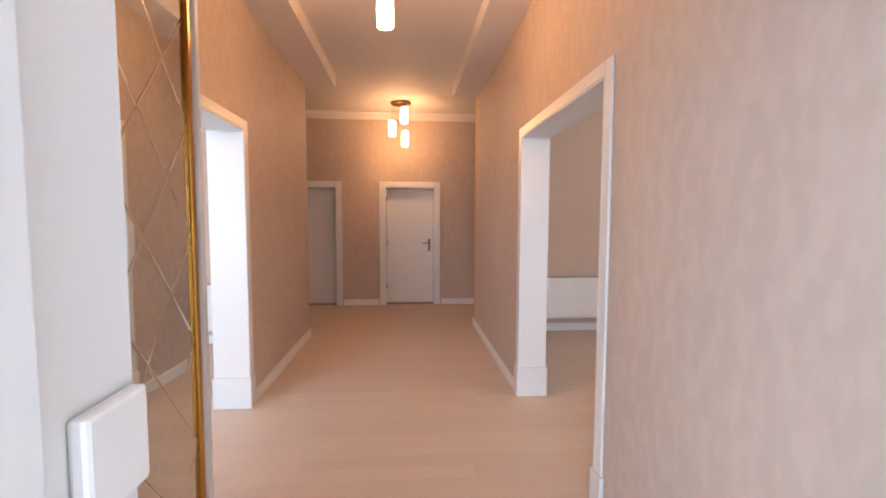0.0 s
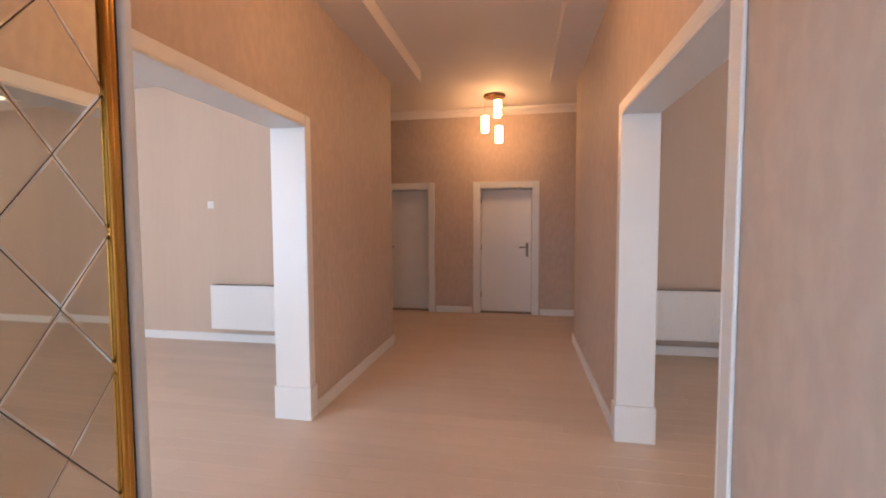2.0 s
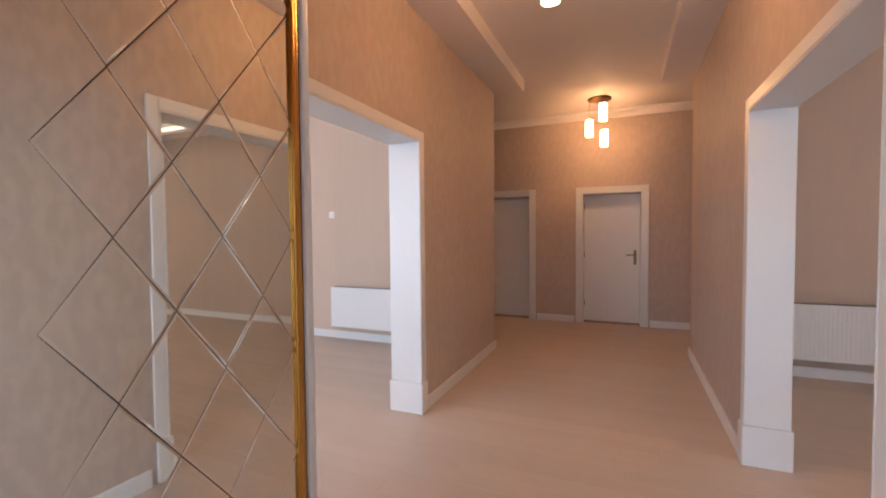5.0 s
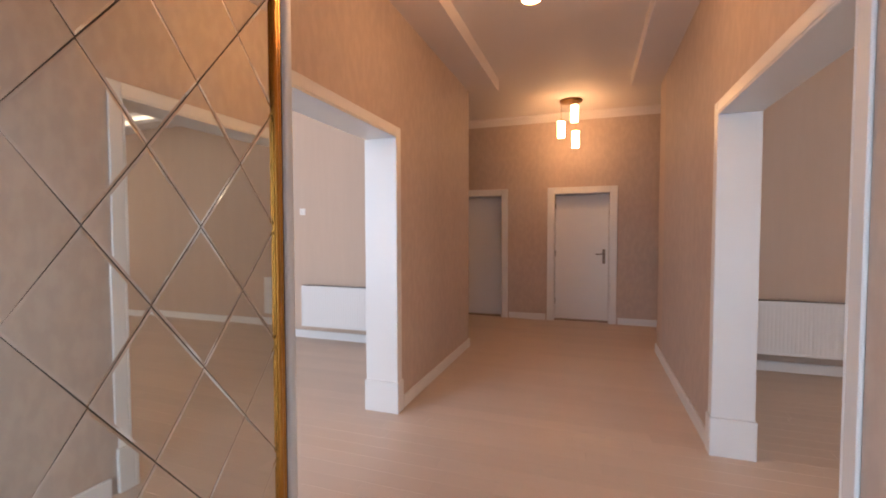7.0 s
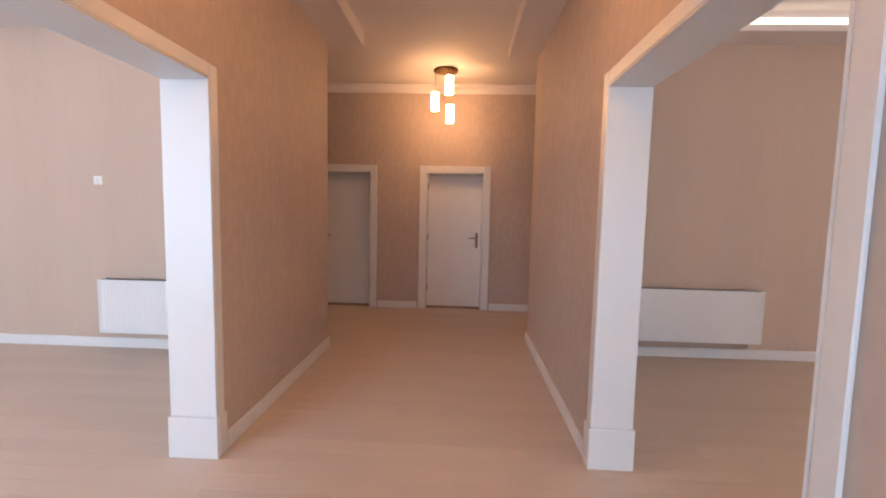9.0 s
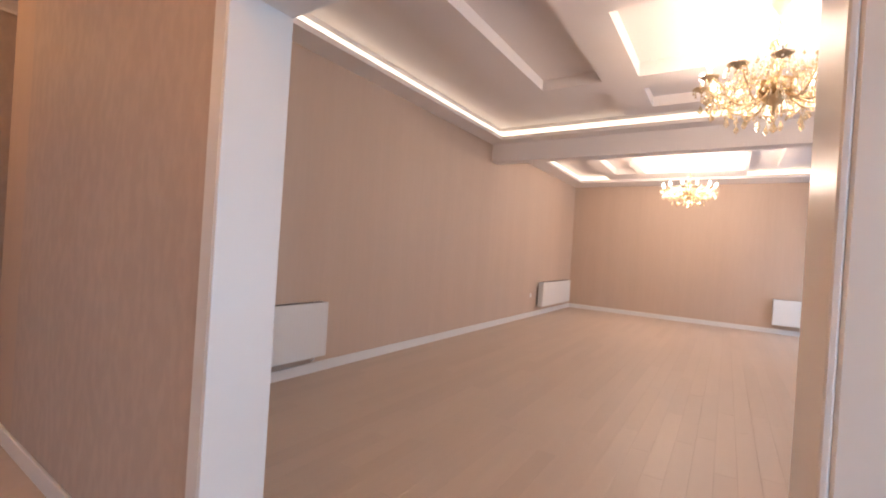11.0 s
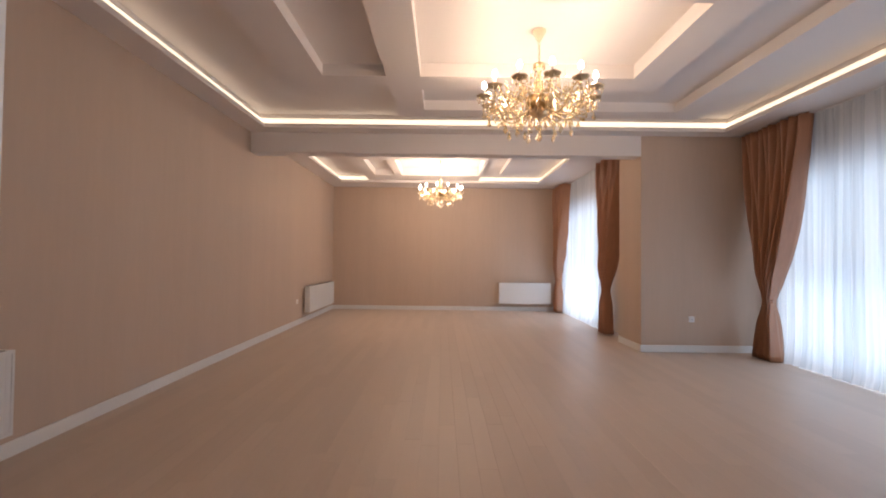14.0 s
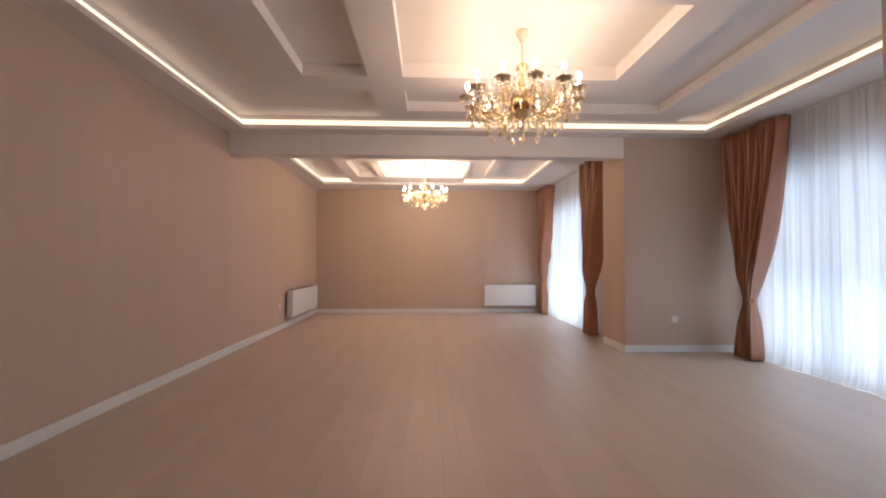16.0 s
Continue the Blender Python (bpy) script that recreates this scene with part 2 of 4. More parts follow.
def lathe(bm, profile, steps=24, centre=(0, 0, 0)):
    """Turns (radius, height) pairs about the upright axis."""
    rings = []
    for r, z in profile:
        if r < 1e-5:
            rings.append([bm.verts.new((centre[0], centre[1], centre[2] + z))])
        else:
            rings.append([bm.verts.new((centre[0] + r * math.cos(2 * math.pi * i / steps),
                                        centre[1] + r * math.sin(2 * math.pi * i / steps), centre[2] + z)) for i in range(steps)])
    for a, b in zip(rings, rings[1:]):
        for i in range(steps):
            j = (i + 1) % steps
            q = [a[i % len(a)], a[j % len(a)], b[j % len(b)], b[i % len(b)]]
            q = list(dict.fromkeys(q))
            if len(q) > 2:
                bm.faces.new(q)
    return bm


def tube(bm, points, radius, steps=8, taper=1.0):
    """A round bar along points."""
    pts = [Vector(p) for p in points]
    rings = []
    for k, p in enumerate(pts):
        d = (pts[min(k + 1, len(pts) - 1)] - pts[max(k - 1, 0)]).normalized()
        a = d.orthogonal().normalized()
        b = d.cross(a)
        r = radius * (1 + (taper - 1) * k / max(1, len(pts) - 1))
        rings.append((a, b, p, r))
    prev, loops = None, []
    for a, b, p, r in rings:
        if prev is not None:
            a = (prev - prev.dot(a.cross(b)) * a.cross(b)).normalized()
            b = rings[len(loops)][0].cross(rings[len(loops)][1]).cross(a)
        prev = a
        loops.append([bm.verts.new(p + r * (math.cos(2 * math.pi * i / steps) * a + math.sin(2 * math.pi * i / steps) * b)) for i in range(steps)])
    for u, v in zip(loops, loops[1:]):
        for i in range(steps):
            j = (i + 1) % steps
            bm.faces.new((u[i], u[j], v[j], v[i]))
    bm.faces.new(loops[0][::-1])
    bm.faces.new(loops[-1])
    return bm


def notched(axis, a0, a1, u0, u1, top, gaps):
    """A wall in one piece from u0 to u1, a0 to a1 thick, with door-high gaps (u, u, head) from the floor up."""
    out = [(u0, 0)]
    for g0, g1, head in gaps:
        out += [(g0, 0), (g0, head), (g1, head), (g1, 0)]
    out += [(u1, 0), (u1, top), (u0, top)]
    bm = bmesh.new()
    sides = []
    for a in (a0, a1):
        sides.append([bm.verts.new((a, u, z) if axis == "x" else (u, a, z)) for u, z in out])
    for i in range(len(out)):
        j = (i + 1) % len(out)
        bm.faces.new((sides[0][i], sides[0][j], sides[1][j], sides[1][i]))
    bm.faces.new(sides[0])
    bm.faces.new(sides[1][::-1])
    return bm


# ---- large structure ----
TOP = 3.5
S = dict(kind="structure")
thing("wall_hall_left", notched("x", -0.24, 0, -1.976, 2.0, TOP, [(-1.85, -0.06, 2.11)]),
      PAPER_HALL, "beige wallpapered hall wall with a wide opening", "wall", **S)
thing("wall_mirror", boxes((-0.24, 0.545, -3.3, -1.976, 0, TOP)), PAPER_HALL, "beige wall block that carries the mirror panel", "wall", **S)
thing("wall_hall_right", notched("x", 2.13, 2.335, -5.35, 2.06, TOP, [(-1.45, 0.01, 2.11)]),
      PAPER_HALL, "pinkish beige embossed wallpaper wall with a wide opening", "wall", **S)
thing("wall_living_north", boxes((2.13, 12.9, 2.06, 2.44, 0, TOP)), PAPER, "long beige wallpapered living room wall", "wall", **S)
thing("wall_living_east", boxes((12.6, 12.9, -4.3, 2.06, 0, TOP)), PAPER, "beige wallpapered end wall", "wall", **S)
thing("wall_living_south", boxes((2.13, 3.0, -5.6, -5.35, 0, TOP), (3.0, 7.4, -5.6, -5.35, 2.50, TOP), (3.0, 7.4, -5.6, -5.35, 0, 0.06),
                                 (7.4, 7.84, -5.6, -5.35, 0, TOP)), PAPER, "beige window wall of the living room", "wall", **S)
thing("wall_pier", boxes((7.84, 8.6, -5.6, -3.57, 0, TOP)), PAPER, "plain beige pier between the two windows", "wall", **S)
thing("wall_living_south_far", boxes((8.6, 9.95, -4.15, -3.9, 0, TOP), (9.95, 12.2, -4.15, -3.9, 2.50, TOP), (9.95, 12.2, -4.15, -3.9, 0, 0.06),
                                     (12.2, 12.6, -4.15, -3.9, 0, TOP)), PAPER, "beige window wall at the far end", "wall", **S)
thing("wall_hall_end", notched("y", 3.91, 4.12, -3.0, 5.0, TOP, [(-0.80, 0.05, 2.0), (0.83, 1.69, 2.0)]),
      PAPER_HALL, "beige wallpapered wall at the end of the hall", "wall", **S)
thing("wall_behind_doors", boxes((-0.9, 1.9, 4.12, 4.2, 0, TOP)), PAPER_HALL, "plain wall behind the closed doors", "wall", **S)
thing("wall_hall_end_left", boxes((-3.2, -3.0, 2.0, 4.12, 0, TOP)), PAPER_HALL, "plain beige wall closing the side passage", "wall", **S)
thing("wall_hall_end_right", boxes((5.0, 5.2, 2.43, 4.12, 0, TOP)), PAPER_HALL, "plain beige wall closing the side passage", "wall", **S)
thing("wall_left_room_north", boxes((-6.2, -0.24, 1.75, 2.0, 0, TOP)), PAPER, "beige wallpapered wall of the side room", "wall", **S)
thing("wall_left_room_west", boxes((-6.4, -6.2, -4.65, 2.01, 0, TOP)), PAPER, "beige wallpapered wall of the side room", "wall", **S)
thing("wall_left_room_south", boxes((-6.2, -5.0, -4.65, -4.4, 0, TOP), (-5.0, -1.0, -4.65, -4.4, 2.75, TOP), (-5.0, -1.0, -4.65, -4.4, 0, 0.3),
                                    (-1.0, -0.1, -4.65, -4.4, 0, TOP)), PAPER, "beige window wall of the side room", "wall", **S)
thing("wall_left_room_east", boxes((-0.24, -0.1, -4.4, -3.3, 0, TOP)), PAPER, "beige wall of the side room", "wall", **S)
thing("wall_entrance", notched("y", -3.3, -3.07, 0.545, 2.13, TOP, [(0.93, 1.98, 2.12)]),
      PAPER_HALL, "beige wall around the entrance doorway", "wall", **S)
thing("wall_landing", boxes((-0.1, 0.0, -4.65, -3.3, 0, TOP), (-0.25, 0.0, -4.7, -4.65, 0, TOP), (-0.25, 0.0, -5.6, -5.5, 0, TOP),
                            (-0.25, 0.0, -5.5, -4.7, 0, 0.3), (-0.25, 0.0, -5.5, -4.7, 2.4, TOP), (0.0, 0.3, -5.6, -5.35, 0, TOP), (0.3, 1.95, -5.6, -5.35, 0, 0.7),
                            (0.3, 1.95, -5.6, -5.35, 2.75, TOP), (1.95, 2.13, -5.6, -5.35, 0, TOP)), WHITE, "white wall of the entrance lobby", "wall", **S)

# floor: a dark bed under the boards
thing("floor", boxes((-6.4, 12.9, -5.6, 4.2, -0.25, -0.008)), JOINT, "pale ash laminate floor laid in long boards", "floor", **S)

# ceilings
bm = boxes((-3.2, 5.2, 2.0, 4.2, 3.2, 3.5), (0.0, 2.13, -3.3, 2.0, 3.2, 3.5),
           (0.0, 0.34, -1.97, 2.1, 3.06, 3.2), (1.82, 2.13, -3.07, 2.43, 3.06, 3.2), (0.545, 0.86, -3.07, -1.97, 3.06, 3.2))
thing("ceiling_hall", bm, CEIL, "white hall ceiling with lowered bands along the walls", "ceiling", **S)
thing("ceiling_landing", boxes((-0.1, 2.13, -5.6, -3.3, 3.2, 3.5)), CEIL, "white lobby ceiling", "ceiling", **S)


def cove_ceiling(name, x0, x1, y0, y1, lx0, lx1, ly0, ly1, extra, label):
    """Lowered rim round a raised field; the light slot lies behind the rim's lip."""
    g = 0.10
    bm = boxes((x0, x1, y0, y1, 3.34, 3.55))
    for a, b, c, d in ((x0, lx0, y0, y1), (lx1, x1, y0, y1), (lx0, lx1, y0, ly0), (lx0, lx1, ly1, y1)):
        box(bm, a, b, c, d, 3.10, 3.155)
    a, b, c, d = lx0 - g, lx1 + g, ly0 - g, ly1 + g
    for r in ((x0, a, y0, y1), (b, x1, y0, y1), (a, b, y0, c), (a, b, d, y1)):
        box(bm, *r, 3.155, 3.34)
    for r in extra:
        box(bm, *r)
    return thing(name, bm, CEIL, label, "ceiling", **S)


# field at 3.315 with bars down to 3.195 and a deep tray over the chandelier
fx0, fx1, fy0, fy1 = 3.28, 7.60, -4.63, 1.77
tx0, tx1, ty0, ty1 = 4.77, 6.10, -2.69, -0.47
field = [(fx0 - 0.1, tx0, fy0 - 0.1, fy1 + 0.1, 3.315, 3.34), (tx1, fx1 + 0.1, fy0 - 0.1, fy1 + 0.1, 3.315, 3.34),
         (tx0, tx1, fy0 - 0.1, ty0, 3.315, 3.34), (tx0, tx1, ty1, fy1 + 0.1, 3.315, 3.34)]
bars = []
bars += [(3.78, 7.10, -0.47, -0.11, 3.195, 3.315), (3.78, 6.46, -3.06, -2.69, 3.195, 3.315)]
bars += [(3.78, 6.46, 0.55, 0.96, 3.195, 3.315), (3.78, 7.10, -4.09, -3.68, 3.195, 3.315), (6.10, 6.46, -0.11, 0.55, 3.195, 3.315)]
for xa, xb in ((6.10, 6.46), (4.41, 4.77)):
    bars.append((xa, xb, -2.69, -0.47, 3.195, 3.315))
bars.append((7.10, 7.38, -4.09, -0.11, 3.195, 3.315))
bars.append((3.50, 3.78, -4.25, 1.10, 3.195, 3.315))
cove_ceiling("ceiling_living", 2.335, 7.84, -5.35, 2.06, fx0, fx1, fy0, fy1, field + bars,
             "white stepped ceiling with trays, bars and a lit cove")
thing("ceiling_beam", boxes((7.84, 8.07, -3.57, 2.06, 2.81, 3.5)), CEIL, "white dropped beam across the living room", "beam", **S)
gx0, gx1, gy0, gy1 = 8.6, 11.87, -2.98, 1.70
sx0, sx1, sy0, sy1 = 9.75, 11.25, -1.50, 0.20
drop = [(gx0 - .1, sx0, gy0 - .1, gy1 + .1, 3.28, 3.34), (sx1, gx1 + .1, gy0 - .1, gy1 + .1, 3.28, 3.34),
        (sx0, sx1, gy0 - .1, sy0, 3.28, 3.34), (sx0, sx1, sy1, gy1 + .1, 3.28, 3.34),
        (sx1, 11.97, -1.56, 1.05, 3.155, 3.28), (9.15, sx0, -1.56, 1.05, 3.155, 3.28), (sx0, sx1, -1.56, sy0, 3.155, 3.28),
        (sx0, sx1, sy1, 0.36, 3.155, 3.28), (sx0, sx1, 0.80, 1.05, 3.155, 3.28), (9.3, 11.4, -2.2, -2.0, 3.19, 3.28)]
cove_ceiling("ceiling_living_far", 8.07, 12.6, -3.9, 2.06, gx0, gx1, gy0, gy1, drop, "white stepped ceiling of the far bay with a lit cove")
hx0, hx1, hy0, hy1 = -5.7, -0.8, -3.9, 1.25
cove_ceiling("ceiling_left_room", -6.2, -0.24, -4.4, 1.75, hx0, hx1, hy0, hy1, [(hx0 - .1, hx1 + .1, hy0 - .1, hy1 + .1, 3.28, 3.34)],
             "white side room ceiling with a lit cove")


def led(x0, x1, y0, y1, sides, group, mat):
    g = 0.096
    rows = {"w": (x0 - g, x0 - g + .01, y0 - g, y1 + g), "e": (x1 + g - .01, x1 + g, y0 - g, y1 + g),
            "s": (x0 - g, x1 + g, y0 - g, y0 - g + .01), "n": (x0 - g, x1 + g, y1 + g - .01, y1 + g)}
    for s in sides:
        if len(s) == 1:
            r = rows[s]
        else:
            r = s
        thing("led_strip", boxes((*r, 3.175, 3.25)), mat, "warm white led light strip in the ceiling cove", "led strip", group)


led(fx0, fx1, fy0, fy1, "wens", "living room cove strips", STRIP)
led(gx0, gx1, gy0, gy1, ["n", "s", (11.956, 11.966, 1.06, 1.79), (11.956, 11.966, -3.07, -1.57)], "far bay cove strips", STRIP)
led(hx0, hx1, hy0, hy1, "wens", "side room cove strips", STRIP_SIDE)


# ---- openings: linings, casings and plinths ----
def opening(name, x0, x1, y0, y1, top, label):
    """A cased opening through a wall that runs along y, from x0 to x1."""
    e = empty(name, pose(x0, y0, 0), label, "door trim", **S)
    dx, dy = x1 - x0, y1 - y0
    t, w, p = 0.012, 0.072, 0.014
    part("jamb", boxes((-p, dx + p, 0, t, 0.24, top - t), bevel=0.003), GLOSS, e)
    part("jamb", boxes((-p, dx + p, dy - t, dy, 0.24, top - t), bevel=0.003), GLOSS, e)
    part("head_lining", boxes((-p, dx + p, 0, dy, top - t, top), bevel=0.003), GLOSS, e)
    for a, b in ((-p, -0.001), (dx + 0.001, dx + p)):
        part("casing", boxes((a, b, -w, -0.0005, 0.24, top + w), bevel=0.004), GLOSS, e)
        part("casing", boxes((a, b, dy + 0.0005, dy + w, 0.24, top + w), bevel=0.004), GLOSS, e)
        part("casing", boxes((a, b, 0, dy, top + 0.0005, top + w), bevel=0.004), GLOSS, e)
    for a, b in ((-w - 0.01, t + 0.012), (dy - t - 0.012, dy + w + 0.01)):
        bm = boxes((-p - 0.01, dx + p + 0.01, max(a, 0) if a < 0 else a, min(b, dy) if b > dy else b, 0, 0.24), bevel=0.004)
        part("plinth", bm, GLOSS, e)
        for c, d in ((-p - 0.01, -0.001), (dx + 0.001, dx + p + 0.01)):
            ya, yb = (a, -0.0005) if a < 0 else (dy + 0.0005, b)
            part("plinth", boxes((c, d, ya, yb, 0, 0.24), bevel=0.004), GLOSS, e)
    return e


opening("trim_living_opening", 2.13, 2.335, -1.45, 0.01, 2.11, "white enamelled casing round the living room opening")
opening("trim_left_opening", -0.24, 0.0, -1.85, -0.06, 2.11, "white enamelled casing round the side room opening")


# ---- baseboards ----
def baseboard(rows):
    for r in rows:
        thing("baseboard", boxes((*r, 0, 0.10), bevel=0.004), GLOSS, "white painted baseboard along the wall", "baseboard", "baseboards", **S)


b = 0.018
baseboard([(0, b, 0.05, 2.0), (-3.0, b, 2.0, 2.0 + b), (2.13 - b, 2.13, 0.12, 2.44), (2.13 - b, 5.0, 2.44, 2.44 + b),
           (2.13 - b, 2.13, -3.07, -1.565), (0.15, 0.73, 3.91 - b, 3.91), (1.79, 5.0, 3.91 - b, 3.91), (-3.0, -0.90, 3.91 - b, 3.91),
           (2.335 + b, 12.6 - b, 2.06 - b, 2.06), (12.6 - b, 12.6, -3.9, 2.06), (2.335, 2.335 + b, 0.12, 2.06), (2.335, 2.335 + b, -5.35, -1.565),
           (7.84 - b, 7.84, -5.35, -3.57 + b), (7.84, 8.6, -3.57, -3.57 + b), (2.36, 3.0, -5.35, -5.35 + b), (7.4, 7.82, -5.35, -5.35 + b),
           (-6.2, -0.26, 1.75 - b, 1.75), (-0.26, -0.24, 0.05, 1.73), (-6.2, -6.2 + b, -4.4, 1.73)])


# ---- doors at the end of the hall ----
def inner_door(name, x0, x1, y, top, label, left=False):
    e = empty(name, pose((x0 + x1) / 2, y, 0), label, "door", kind="structure")
    h, w = (x1 - x0) / 2, 0.10
    part("door_frame", boxes((-h, -h + 0.03, 0.002, 0.2, 0, top), (h - 0.03, h, 0.002, 0.2, 0, top),
                                  (-h + 0.03, h - 0.03, 0.002, 0.2, top - 0.03, top)), GLOSS, e)
    part("casing", boxes((-h - w + 0.02, -h + 0.02, -0.02, -0.001, 0, top + w - 0.02), bevel=0.004), GLOSS, e)
    part("casing", boxes((h - 0.02, h + w - 0.02, -0.02, -0.001, 0, top + w - 0.02), bevel=0.004), GLOSS, e)
    part("casing", boxes((-h + 0.0205, h - 0.0205, -0.02, -0.001, top - 0.02, top + w - 0.02), bevel=0.004), GLOSS, e)
    part("threshold", boxes((-h + 0.03, h - 0.03, 0.05, 0.19, 0, 0.012)), JOINT, e)
    bm = bmesh.new()
    box(bm, -h + 0.033, h - 0.033, 0.09, 0.13, 0.014, top - 0.033, bevel=0.003)
    leaf = part("door_leaf", bm, GLOSS, e)
    leaf.location.y += 0.055
    sx = -1 if left else 1
    hx = sx * (h - 0.10)
    bm = bmesh.new()
    box(bm, hx - 0.02, hx + 0.02, 0.082, 0.0905, 0.90, 1.12, bevel=0.004)
    plate = part("handle_plate", bm, CHROME, leaf, "satin nickel back plate")
    bm = bmesh.new()
    tube(bm, [(hx, 0.083, 1.05), (hx, 0.045, 1.05), (hx - sx * 0.015, 0.035, 1.05), (hx - sx * 0.12, 0.035, 1.045)], 0.009, 10)
    part("door_handle", bm, CHROME, leaf, "satin nickel lever handle", True)
    for z in (0.25, 1.0, 1.75):
        bm = bmesh.new()
        lathe(bm, [(0, 0), (0.008, 0), (0.008, 0.09), (0, 0.09)], 10, (-sx * (h - 0.032), 0.084, z))
        part("hinge", bm, CHROME, leaf)
    return e


inner_door("door_1", -0.80, 0.05, 3.91, 2.0, "closed white flush door in a white casing", True)
inner_door("door_2", 0.83, 1.69, 3.91, 2.0, "closed white flush door with a satin lever handle")

# entrance frame
e = empty("door_3", pose(0.93, -3.3, 0), "white frame of the open entrance doorway", "door", kind="structure")
part("door_frame", boxes((0.0, 0.068, -0.02, 0.245, 0, 2.12), bevel=0.006), GLOSS, e)
part("door_frame", boxes((1.015, 1.05, -0.02, 0.245, 0, 2.12), bevel=0.004), GLOSS, e)
part("door_frame", boxes((0.068, 1.015, -0.02, 0.245, 2.085, 2.12), bevel=0.004), GLOSS, e)
part("door_stop", boxes((0.068, 0.083, 0.06, 0.14, 0, 2.085), bevel=0.004), GLOSS, e)
bm = bmesh.new()
box(bm, 0.0685, 0.082, 0.17, 0.235, 1.25, 1.325, bevel=0.004, seg=2)
part("lock_keeper", bm, PLASTIC, e, "white lock keeper block")
part("casing", boxes((-0.085, 0.0, 0.231, 0.249, 0, 2.2), bevel=0.004), GLOSS, e)
part("casing", boxes((1.05, 1.135, 0.231, 0.249, 0, 2.2), bevel=0.004), GLOSS, e)
part("casing", boxes((0.0, 1.05, 0.231, 0.249, 2.1205, 2.2), bevel=0.004), GLOSS, e)

# moulding over the end wall
bm = bmesh.new()
prof = [(0, 0), (0.014, 0), (0.022, 0.02), (0.045, 0.05), (0.075, 0.075), (0.085, 0.095), (0.085, 0.108), (0, 0.108)]
va = [bm.verts.new((-3.0, 3.909 - a, 3.09 + z)) for a, z in prof]
vb = [bm.verts.new((5.0, 3.909 - a, 3.09 + z)) for a, z in prof]
for i in range(len(prof)):
    j = (i + 1) % len(prof)
    bm.faces.new((va[i], va[j], vb[j], vb[i]))
bm.faces.new(va)
bm.faces.new(vb[::-1])
thing("trim_cornice", bm, CEIL, "white plaster moulding above the end wall", "moulding", kind="structure")


# ---- mirror panel with bevelled lozenges ----
def mirror_panel():
    e = empty("mirror_panel", pose(0.545, -2.407, 0), "diamond-tiled wall mirror with a polished gold edge trim", "mirror")
    a, h, z0 = 0.1216, 0.161, 1.563
    zlo, zhi = 0.11, 2.50
    part("backing", boxes((0, 0.008, -0.245, 0.356, zlo, zhi)), GROUT, e, "dark backing in the joints")
    # plain plate whose edge follows the lozenges
    rows = [z0 + j * h for j in range(-9, 7) if j % 2 and z0 + (j - 1) * h >= zlo and z0 + (j + 1) * h <= zhi]
    edge = [(-0.60, zlo), (-2 * a, zlo)]
    for zz in rows:
        edge += [(-2 * a, zz - h), (-a - 0.002, zz)]
    edge += [(-2 * a, rows[-1] + h), (-2 * a, zhi), (-0.60, zhi)]
    bm = bmesh.new()
    lo = [bm.verts.new((0.0082, p, q)) for p, q in edge]
    hi = [bm.verts.new((0.0136, p, q)) for p, q in edge]
    for k in range(len(edge)):
        n = (k + 1) % len(edge)
        bm.faces.new((lo[k], lo[n], hi[n], hi[k]))
    bm.faces.new(hi)
    part("mirror_plate", bm, MIRROR, e, "plain mirror plate")
    g, bv = 0.0017, 0.0066

    def tile(kind):
        pts = {"full": [(a, 0), (0, h), (-a, 0), (0, -h)], "right": [(-0.0072, h * 0.94), (-a, 0), (-0.0072, -h * 0.94)]}[kind]
        cx = sum(p[0] for p in pts) / len(pts)
        cz = sum(p[1] for p in pts) / len(pts)

        def shrink(d):
            out = []
            n = len(pts)
            for i in range(n):
                p0, p1, p2 = Vector(pts[i - 1]), Vector(pts[i]), Vector(pts[(i + 1) % n])
                e1, e2 = (p1 - p0).normalized(), (p2 - p1).normalized()
                n1, n2 = Vector((-e1.y, e1.x)), Vector((-e2.y, e2.x))
                k = d / (1 + n1.dot(n2))
                out.append(p1 + (n1 + n2) * k)
            return out
        bm = bmesh.new()
        low = [bm.verts.new((0.008, p.x, p.y)) for p in shrink(g)]
        mid = [bm.verts.new((0.0131, p.x, p.y)) for p in shrink(g)]
        top = [bm.verts.new((0.0138, p.x, p.y)) for p in shrink(bv)]
        for u, v in ((low, mid), (mid, top)):
            for i in range(len(u)):
                j = (i + 1) % len(u)
                f = bm.faces.new((u[i], u[j], v[j], v[i]))
                f.material_index = 1
        bm.faces.new(top)
        me = mesh_of("mirror_tile", bm, MIRROR)
        me.materials.append(BEVEL)
        return me
    kinds = {k: tile(k) for k in ("full", "right")}
    rng = random.Random(3)
    for i in range(-1, 4):
        for j in range(-9, 7):
            if (i + j) % 2 == 0:
                continue
            z = z0 + j * h
            if z - h < zlo or z + h > zhi:
                continue
            kind = "right" if i == 3 else "full"
            ob = new("mirror_tile", kinds[kind])
            ob.parent = e
            ob.matrix_local = pose(0, i * a, z, 0, rng.uniform(-0.2, 0.2), -0.95 + rng.uniform(-0.15, 0.15))
    # gold trim with a groove, black strip as the gap's shade, white corner bead
    bm = bmesh.new()
    box(bm, 0, 0.026, 0.357, 0.377, zlo - 0.04, zhi + 0.04, bevel=0.007, seg=3)
    box(bm, 0, 0.020, 0.3772, 0.395, zlo - 0.04, zhi + 0.04, bevel=0.006, seg=3)
    part("gold_trim", bm, GOLD, e, "polished gold edge trim", True)
